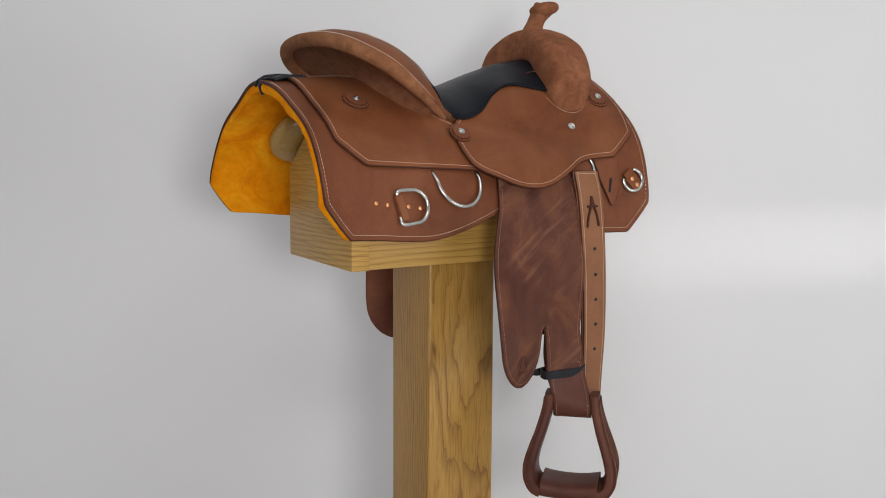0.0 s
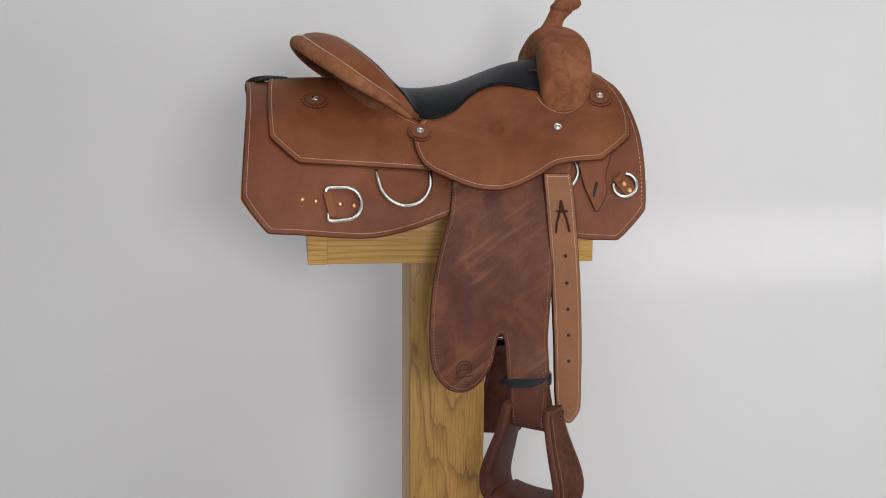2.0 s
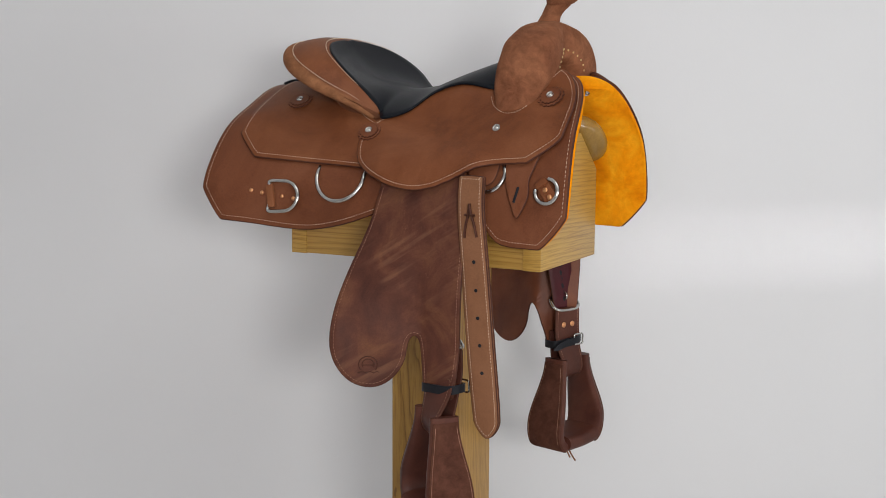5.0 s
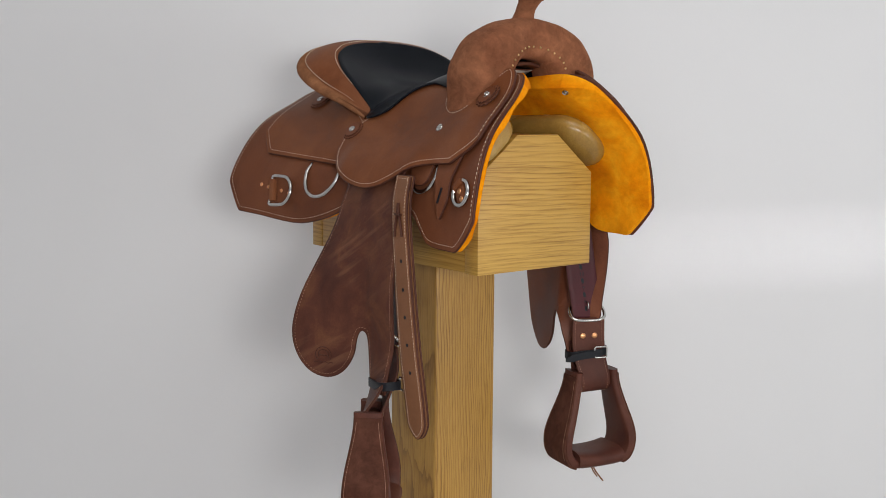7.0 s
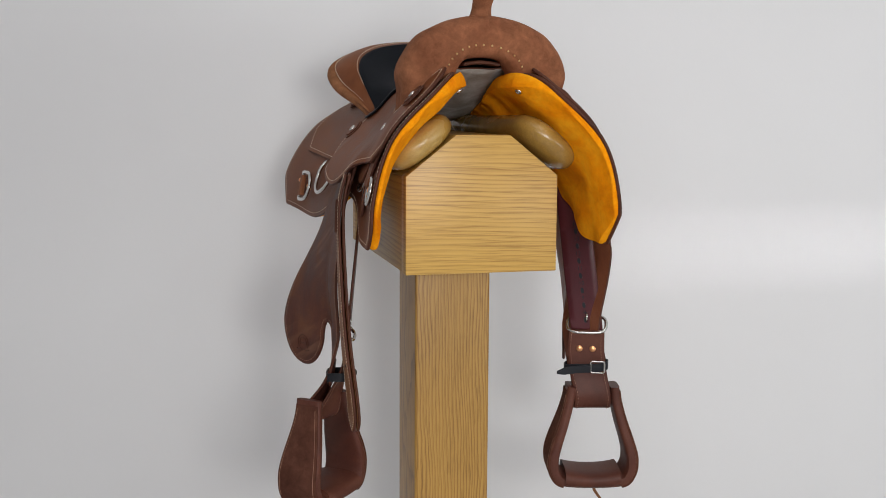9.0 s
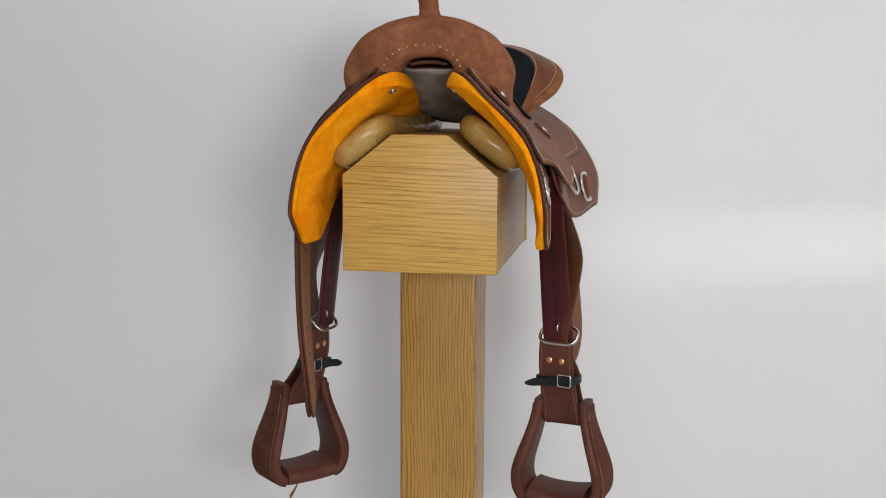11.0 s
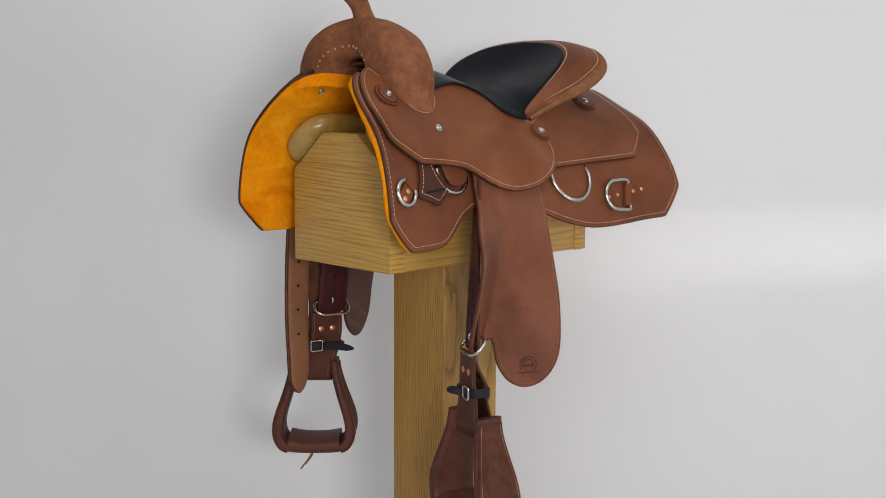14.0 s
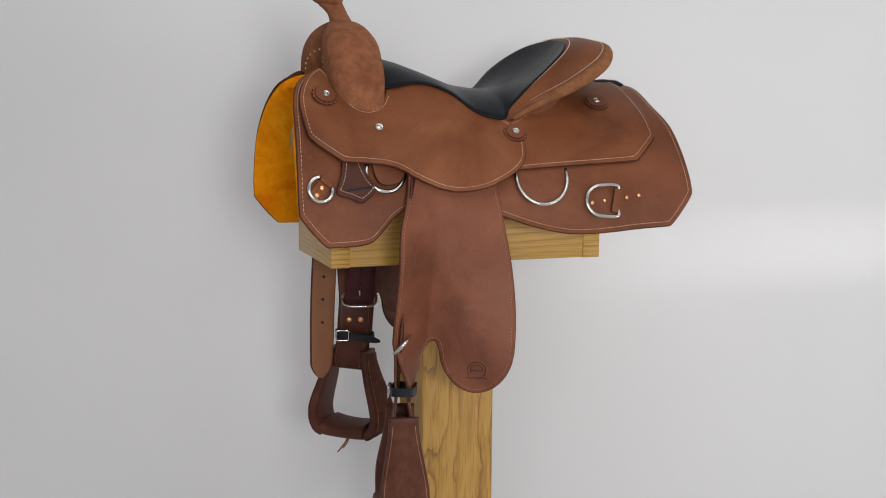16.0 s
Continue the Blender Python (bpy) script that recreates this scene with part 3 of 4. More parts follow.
# ---- cantle and seat
RIM = ((-.278, 0, .395), (-.276, .06, .393), (-.266, .123, .383), (-.242, .168, .364), (-.21, .188, .343), (-.165, .180, .314), (-.12, .155, .288), (-.080, .134, .260))
INNER = ((-.213, 0, .405), (-.210, .05, .403), (-.197, .10, .394), (-.173, .135, .375), (-.143, .147, .350), (-.118, .143, .325), (-.096, .137, .303), (-.072, .128, .272))
BACK = ((-.215, 0, .312), (-.213, .03, .312), (-.205, .065, .308), (-.19, .10, .296), (-.165, .123, .280), (-.135, .132, .268), (-.105, .131, .260), (-.08, .128, .254))


def both(points, n):
    return catmull([Vector((x, -y, z)) for x, y, z in points[:0:-1]] + [Vector(q) for q in points], n)


rim, inner, back = both(RIM, 6), both(INNER, 6), both(BACK, 6)
NR = len(rim)
taper = [0.0125 * (0.45 + 0.55 * min(1.0, min(i, NR - 1 - i) / 16.0)) for i in range(NR)]
part("cantle_roll", tube(rim, taper, 14), M["roll"], saddle, "tan rough-out roll along the cantle")
rows = []
for i in range(NR):
    a, b = rim[i] + Vector((0.012, 0, -0.004)), back[i]
    rows.append([a.lerp(b, f) + Vector((0.028, 0, 0)) * math.sin(math.pi * f) for f in (0, .2, .4, .6, .8, 1)])
part("cantle_back", loft(rows), M["cantle_back"], saddle, "brown rough-out back of the cantle")
rows = []
for i in range(NR):
    up = Vector((0.003, 0, taper[i] * 0.55))
    a, b = rim[i] + up, inner[i]
    thick = Vector((-0.002, 0, 0.0052))
    mid = [a.lerp(b, f) + Vector((0, 0, 0.005)) * math.sin(math.pi * f) for f in (0, .25, .5, .75, 1)]
    rows.append([m + thick * e for m, e in zip(mid, (0.5, 1, 1, 1, 0.6))] + [m - thick * 0.8 for m in mid[::-1]])
border = part("cantle_border", loft(rows, True, True), M["jockey"], saddle, "stitched brown leather border round the seat")
for f0, f1 in ((0.07, 0.93),):
    for f in (f0, f1):
        line = [rim[i].lerp(inner[i], f) + Vector((0.003, 0, taper[i] * 0.55)) * (1 - f) + Vector((-0.002, 0, 0.0055 + 0.005 * math.sin(math.pi * f))) for i in range(4, NR - 4)]
        length = [0.0]
        for a, b in zip(line, line[1:]):
            length.append(length[-1] + (b - a).length)
        bm = bmesh.new()
        k, d = 0, 0.002
        while d < length[-1]:
            while length[k + 1] < d:
                k += 1
            t = (line[k + 1] - line[k]).normalized()
            c = line[k].lerp(line[k + 1], (d - length[k]) / (length[k + 1] - length[k]))
            q = box((-0.00135, -0.0006, -0.0008), (0.00135, 0.0006, 0.0006), 0)
            side_v = t.cross(Vector((0.2, 0, 1))).normalized()
            m = Matrix((t, side_v, t.cross(side_v))).transposed().to_4x4()
            m.translation = c
            vs = [bm.verts.new(m @ v.co) for v in q.verts]
            q.verts.index_update()
            for fc in q.faces:
                bm.faces.new([vs[v.index] for v in fc.verts])
            q.free()
            d += 0.0054
        tagged(part("stitching", bm, M["thread"], border), kind="stuff")

EDGE = list(INNER) + [tuple(on_flank(x, s, 1, lift).translation) for x, s, lift in ((-0.052, 3.02, .0225), (-0.006, 2.70, .0225), (0.038, 2.05, .0225), (0.085, 1.75, .0225), (0.148, 1.98, .0225), (0.180, 1.95, .015))]
MID = ((-.213, .406), (-.209, .399), (-.203, .388), (-.19, .370), (-.17, .349), (-.145, .332), (-.12, .321), (-.085, .312), (-.05, .311), (.0, .317), (.035, .328), (.075, .344), (.12, .359), (.185, .371))
eL = catmull([Vector(q) for q in EDGE], 6)
eC = catmull([Vector((x, 0, z)) for x, z in MID], 6)
rows = []
for a, c in zip(eL, eC):
    row = []
    for k in range(-14, 15):
        v = k / 14
        w = abs(v)
        p = Vector((c.x + (a.x - c.x) * w ** 1.6, a.y * v, c.z + (a.z - c.z) * w ** 2.1))
        row.append(p)
    rows.append(row)
bm = loft(rows)
part("seat", thicken(bm, 0.004, lambda q: Vector((0, 0, 1)), 0.0015, 0.0, False), M["seat"], saddle, "smooth black leather padded seat")

# ---- rosettes with conchos


def rosette(name, m, r, label):
    bm = bmesh.new()
    for layer, (rr, z0, z1) in enumerate(((r * 1.04, 0.0, 0.0024), (r * 0.84, 0.0024, 0.0048))):
        n = 56
        lo, hi = [], []
        for k in range(n):
            a = 2 * math.pi * k / n
            rad = rr * (1 - 0.11 * (0.5 + 0.5 * math.cos(16 * a)))
            lo.append(bm.verts.new((rad * math.cos(a), rad * math.sin(a), z0)))
            hi.append(bm.verts.new((rad * 0.975 * math.cos(a), rad * 0.975 * math.sin(a), z1)))
        bm.faces.new(lo[::-1])
        bm.faces.new(hi)
        for k in range(n):
            bm.faces.new((lo[k], lo[(k + 1) % n], hi[(k + 1) % n], hi[k])).material_index = 1
    ros = part(name, move(bm, m), M["skirt"], saddle, label)
    part("concho", move(stud(0.0068), m @ Matrix.Translation((0, 0, 0.0048))), M["steel"], ros, "nickel concho button")
    n = 14
    bm = bmesh.new()
    for k in range(n):
        a = 2 * math.pi * (k + 0.5) / n
        c = Vector((0.74 * r * math.cos(a), 0.74 * r * math.sin(a), 0.0049))
        q = [bm.verts.new(c + Vector((0.0012 * math.cos(b), 0.0012 * math.sin(b), 0.0002))) for b in (0, 1.57, 3.14, 4.71)]
        bm.faces.new(q)
    tagged(part("punched_hole", move(bm, m), M["edge"], ros), kind="stuff")
    return ros


def stud(r):
    """A domed button with a raised rim and a small middle."""
    prof = ((r, 0), (r, 0.0012), (r * 0.9, 0.0022), (r * 0.68, 0.0020), (r * 0.58, 0.0012), (r * 0.45, 0.0014), (r * 0.33, 0.0026), (r * 0.12, 0.0031))
    rows = [[Vector((a * math.cos(2 * math.pi * k / 20), a * math.sin(2 * math.pi * k / 20), z)) for k in range(20)] for a, z in prof]
    return loft(rows, True, True)


def rivet(r):
    prof = ((r, 0), (r, 0.0008), (r * 0.8, 0.0018), (r * 0.4, 0.0024), (r * 0.1, 0.0026))
    rows = [[Vector((a * math.cos(2 * math.pi * k / 14), a * math.sin(2 * math.pi * k / 14), z)) for k in range(14)] for a, z in prof]
    return loft(rows, True, True)


def arc_ring(m, pts, r, flat=0.8, seg=10):
    """A bent metal rod through points given in a surface's own frame."""
    line = catmull([m @ Vector(q) for q in pts], 6)
    return tube(line, r, seg)


def d_pts(w, h, z):
    """A dee lying in its plane: the straight bar to the back, the bow to the front."""
    s = w - h
    pts = [(-0.002, -h * 0.55, z - 0.003), (0, -h, z), (s, -h, z)]
    pts += [(s + h * math.sin(a), -h * math.cos(a), z) for a in [math.pi * k / 8 for k in range(1, 8)]]
    return pts + [(s, h, z), (0, h, z), (-0.002, h * 0.55, z - 0.003)]


for side in (-1, 1):
    rosette("rosette", on_flank(-0.248, 2.19, side, 0.0142), 0.0235, "scalloped leather rosette with a nickel concho")
    rosette("rosette", on_flank(-0.069, 3.41, side, 0.0205), 0.0215, "scalloped leather rosette with a nickel concho")
    rosette("rosette", on_flank(0.266, 2.23, side, 0.0190), 0.0235, "scalloped leather rosette with a nickel concho")
    part("screw", move(stud(0.0075), on_flank(0.182, 3.03, side, 0.0205)), M["steel"], saddle, "nickel screw with a washer")

    part("screw", move(stud(0.0060), on_flank(0.258, 1.24, side, -0.0275) @ pose(0, 0, 0, 0, 165, 0)), M["steel"], saddle, "small nickel screw in the felt")
    # rear dee, its leather tab and copper rivets
    m = on_flank(-0.231, 4.83, side, 0.0075)
    part("rear_dee", arc_ring(m @ pose(0, 0, 0.002, 0, 0, -6 if side < 0 else 6), d_pts(0.056, 0.0272, 0.003), 0.0036), M["steel"], saddle, "nickel dee ring")
    part("dee_tab", move(box((-0.005, -0.0215, -0.001), (0.0085, 0.0215, 0.0085), 0.0028), m @ pose(0, 0, 0, 0, 0, -4 * side)), M["jockey"], saddle, "short leather tab through the dee ring")
    for x, s in ((-0.2735, 4.61), (-0.251, 4.705), (-0.2105, 4.845), (-0.187, 4.925)):
        part("rivet", move(rivet(0.0040), on_flank(x, s, side, 0.0055)), M["copper"], saddle, "copper rivet")

    # big rigging ring below the rear jockey
    m = on_flank(-0.1005, 4.36, side, 0.0075)
    sgn = 1 if (m.to_3x3() @ Vector((0, 1, 0))).z > 0 else -1
    pts = [(0.046 * math.cos(a), sgn * (-0.004 + 0.050 * math.sin(a)), 0.0025) for a in [math.pi + math.pi * k / 10 for k in range(11)]]
    pts = [(-0.047, sgn * 0.014, -0.004)] + pts + [(0.047, sgn * 0.014, -0.004)]
    part("rigging_ring", arc_ring(m, pts, 0.0036), M["steel"], saddle, "large nickel rigging ring")

    # front rigging ring, half hidden
    m = on_flank(0.178, 3.93, side, 0.0055)
    pts = [(0.033 * math.cos(2 * math.pi * k / 18), 0.033 * math.sin(2 * math.pi * k / 18), 0.003) for k in range(18)]
    part("rigging_ring", tube([m @ Vector(q) for q in catmull(pts, 2, True)], 0.0036, 10, True), M["steel"], saddle, "nickel rigging ring half hidden by leather")

    # leather that holds the front rigging ring and hides its upper part
    flat = outline(sv([(0.135, 3.4, 1), (0.199, 3.4, 1), (0.200, 3.8), (0.193, 4.10), (0.172, 4.22), (0.145, 4.14)]), 0.005)
    part("rigging_leather", thicken(sheet(flat, drape(side, 0.001, 31.0), 0.010), 0.0040, outward(side), 0.0014, 0.0095), M["skirt"], saddle, "brown leather piece over the rigging ring")

    # small front dee: a flat round ring held by a slanting tab
    m = on_flank(0.2935, 3.934, side, 0.0065)
    up_s = 1 if (m.to_3x3() @ Vector((0, 1, 0))).z > 0 else -1
    lean = Vector((-0.80, 0.60 * up_s, 0))
    across = Vector((-lean.y, lean.x, 0))
    pts = [lean * (0.0205 * math.cos(a)) + across * (0.0205 * math.sin(a)) for a in [radians(44 + 272 * k / 16) for k in range(17)]]
    part("front_dee", arc_ring(m, [(q.x, q.y, 0.0035) for q in pts], 0.0037), M["steel"], saddle, "small nickel dee ring")
    turned = Matrix((lean, across, Vector((0, 0, 1)))).transposed().to_4x4() if lean.cross(across).z > 0 else Matrix((lean, -across, Vector((0, 0, 1)))).transposed().to_4x4()
    part("dee_tab", move(join(box((-0.017, -0.0115, -0.001), (0.012, 0.0115, 0.0052), 0.002), box((0.010, -0.0115, -0.001), (0.0215, 0.0115, 0.0092), 0.003)), m @ turned), M["jockey"], saddle, "short leather tab through the dee ring")
    for d in (0.0025, -0.0125):
        part("rivet", move(rivet(0.0046), m @ Matrix.Translation((*(lean * d).xy, 0.0050))), M["copper"], saddle, "copper rivet")

# ---- fenders with stirrup leathers and stirrups


FENDER = [(-0.012, 0.185, 1), (-0.018, 0.11), (-0.030, 0.07), (-0.052, 0.003), (-0.065, -0.068), (-0.067, -0.13), (-0.056, -0.168), (-0.030, -0.197), (0.002, -0.204), (0.031, -0.188), (0.050, -0.157),
          (0.054, -0.125), (0.061, -0.110), (0.070, -0.111), (0.0765, -0.128), (0.077, -0.165), (0.077, -0.212, 1), (0.146, -0.212, 1), (0.149, -0.17), (0.151, -0.087), (0.156, -0.005), (0.157, 0.076), (0.146, 0.13), (0.140, 0.185, 1)]
SIDES = {-1: dict(lead=0.0, slope=0.50, y=0.234, shift=0.0, drop=0.0, bulge=0.010, fore=0.0, ringx=-0.010, turn0=0, turn1=-14, low=(0.116, 0.243), turn2=-43, at=(0.1205, 0.262)),
         1: dict(lead=0.012, slope=0.40, y=0.196, shift=0.030, drop=0.010, bulge=0.006, fore=0.55, ringx=0.0, turn0=-36, turn1=-66, low=(0.146, 0.230), turn2=-77, at=(0.162, 0.236))}
# turn: how far the front edge swings inwards, in degrees, at the fender, the strap and the stirrup


def fender_place(side):
    c = SIDES[side]

    def base(x, z):
        k = smooth01((0.13 - z) / 0.27)
        y = (0.2235 - 0.30 * max(0.0, z - 0.105)) * (1 - k) + k * (c["y"] + max(0.0, 0.078 - x) * c["slope"]) + max(0.0, x - 0.078) * c["fore"] * smooth01((0.15 - z) / 0.14)
        y += c["bulge"] * math.exp(-((z + 0.015) / 0.075) ** 2) * smooth01((x + 0.06) / 0.12)
        y += 0.0035 * noise.noise(Vector((x * 14 + z * 5, z * 11, 4.0 * side))) * k
        return Vector((x + c["shift"] * k + c["lead"] * smooth01(x / 0.1) * smooth01((0.15 - z) / 0.1) * (1 - k), side * y, z - c["drop"] * k))

    def place(x, z):
        p = base(x, z)
        if x > 0.070 and z < -0.105:
            f = smooth01((-0.115 - z) / 0.085)
            a = radians(c["turn0"] + (c["turn1"] - c["turn0"]) * f)
            mid = base(0.112, z).lerp(Vector((c["low"][0], side * c["low"][1], z)), f)
            q = mid + Vector((math.cos(a), -side * math.sin(a), 0)) * (x - 0.112)
            return p.lerp(q, smooth01((-0.105 - z) / 0.03))
        return p
    return place


def ribbon(stations, width, thick, out, tip=0.0, step=0.010):
    """A strap along stations of (x, y, z, heading): heading gives the way its width runs, in degrees from x."""
    line = catmull([Vector(s[:3]) for s in stations], 8)
    head = catmull([Vector((s[3], 0, 0)) for s in stations], 8)
    length = [0.0]
    for a, b in zip(line, line[1:]):
        length.append(length[-1] + (b - a).length)
    total = length[-1]

    def place(w, d):
        d = min(max(d, 0.0), total - 1e-6)
        k = 0
        while length[k + 1] < d:
            k += 1
        f = (d - length[k]) / (length[k + 1] - length[k])
        p, a = line[k].lerp(line[k + 1], f), radians(head[k].lerp(head[k + 1], f).x)
        return p + Vector((math.cos(a), math.sin(a), 0)) * w
    h = width / 2
    if tip:
        pts = [(-h, 0, 1), (h, 0, 1), (h, total - tip), (h * 0.75, total - tip * 0.45), (0.0, total + 0.002), (-h * 0.75, total - tip * 0.45), (-h, total - tip)]
    else:
        pts = [(-h, 0, 1), (h, 0, 1), (h, total, 1), (-h, total, 1)]
    flat = outline(pts, 0.003)
    return flat, place, total


def buckle_frame(w, h, r, m):
    pts = [(-w, -h, 0), (0, -h, 0), (w, -h, 0), (w, 0, 0), (w, h, 0), (0, h, 0), (-w, h, 0), (-w, 0, 0)]
    fine = []
    for i in range(8):
        a, b = Vector(pts[i]), Vector(pts[(i + 1) % 8])
        fine += [a.lerp(b, f) for f in (0.22, 0.42, 0.58, 0.78)]
    return tube([m @ q for q in catmull(fine, 2, True)], r, 8, True)


def stirrup_frame(m, parent_thing, way):
    """Bell stirrup: w across, h up, d deep; the top bar lies at the origin."""
    pts = [(-0.040, 0.026), (-0.0425, 0.0), (-0.052, -0.038), (-0.067, -0.085), (-0.072, -0.112), (-0.068, -0.136), (-0.052, -0.150), (0.0, -0.153), (0.052, -0.150), (0.068, -0.136), (0.072, -0.112), (0.067, -0.085), (0.052, -0.038), (0.0425, 0.0), (0.040, 0.026)]
    path = catmull([Vector((a * 1.005, 0, b)) for a, b in pts], 6)
    rows = []
    n = len(path)
    for i, p in enumerate(path):
        t = (path[min(i + 1, n - 1)] - path[max(i - 1, 0)]).normalized()
        nrm = Vector((-t.z, 0, t.x))
        f = smooth01((0.02 - p.z) / 0.13)
        deep = 0.025 + 0.017 * f
        th = 0.0085 + 0.002 * f
        row = []
        for k in range(16):
            a = 2 * math.pi * k / 16
            ca, sa = math.cos(a), math.sin(a)
            row.append(p + Vector((0, 1, 0)) * math.copysign(abs(ca) ** 0.45, ca) * deep + nrm * math.copysign(abs(sa) ** 0.55, sa) * th)
        rows.append(row)
    st = part("stirrup", move(loft(rows, True, True), m), M["stirrup"], parent_thing, "dark leather-covered bell stirrup")
    # stitched panels on the outer faces
    for lo_i, hi_i in ((2, 36), (n - 37, n - 3)):
        rows = []
        for i in range(lo_i, hi_i + 1):
            p = path[i]
            t = (path[i + 1] - path[i - 1]).normalized()
            nrm = Vector((-t.z, 0, t.x))
            if nrm.x * p.x < 0:
                nrm = -nrm
            f = smooth01((0.02 - p.z) / 0.13)
            deep, th = 0.0225 + 0.017 * f, 0.0085 + 0.002 * f
            rows.append([p + Vector((0, w * deep, 0)) + nrm * (th + o) for w, o in ((-1, -0.004), (-1, 0.0004), (-0.93, 0.0014), (0, 0.0017), (0.93, 0.0014), (1, 0.0004), (1, -0.004))])
        part("side_panel", move(loft(rows, True, True), m), M["panel"], st)
    # their stitching
    bm = bmesh.new()
    for sgn in (-1, 1):
        for i in range(4, n - 4):
            for k in (0.15, 0.65):
                p = path[i].lerp(path[i + 1], k)
                if p.z < -0.135:
                    continue
                t = (path[i + 1] - path[i]).normalized()
                nrm = Vector((-t.z, 0, t.x))
                if nrm.x * p.x < 0:
                    nrm = -nrm
                f = smooth01((0.02 - p.z) / 0.13)
                deep, th = 0.025 + 0.017 * f, 0.0085 + 0.002 * f
                c = p + Vector((0, sgn * (deep - 0.0065), 0)) + nrm * (th + 0.0013)
                vs = [bm.verts.new(c + t * a * 0.0014 + Vector((0, b * 0.0006, 0)) + nrm * g) for a, b, g in ((-1, -1, 0), (1, -1, 0), (1, 1, 0), (-1, 1, 0), (-0.7, 0, 0.0006), (0.7, 0, 0.0006))]
                for q in ((0, 1, 5, 4), (2, 3, 4, 5), (1, 2, 5), (3, 0, 4)):
                    bm.faces.new([vs[j] for j in q])
    tagged(part("stitching", move(bm, m), M["dark_thread"], st), kind="stuff")
    bar = tube([Vector((-0.043, 0, 0.006)), Vector((0.043, 0, 0.006))], 0.009, 14)
    part("top_bar", move(bar, m), M["edge"], st)
    # leather wrapped round the tread
    rows = []
    for i in range(15):
        w = -0.051 + 0.102 * i / 14
        swell = 1.0 + 0.10 * abs(2 * i / 14 - 1) ** 3
        row = []
        for k in range(24):
            a = 2 * math.pi * k / 24
            ca, sa = math.cos(a), math.sin(a)
            row.append(Vector((w, math.copysign(abs(ca) ** 0.6, ca) * 0.0475, -0.1485 + 0.0045 * abs(2 * i / 14 - 1) ** 2 + math.copysign(abs(sa) ** 0.7, sa) * 0.0155 * swell)))
        rows.append(row)
    part("tread_wrap", move(loft(rows, True, True), m), M["stirrup"], st, "dark leather wrapped round the tread")
    bm = join(*[tube([m @ Vector((q.x * way, q.y, q.z)) for q in catmull(pts, 5)], 0.0017, 6) for pts in (((0.004, 0, -0.162), (0.009, 0.002, -0.180), (0.022, 0.004, -0.198)), ((0.004, 0, -0.162), (0.013, -0.002, -0.182), (0.031, -0.004, -0.206)))])
    part("tread_lace", bm, M["billet"], st, "thin leather lace end")
    return st


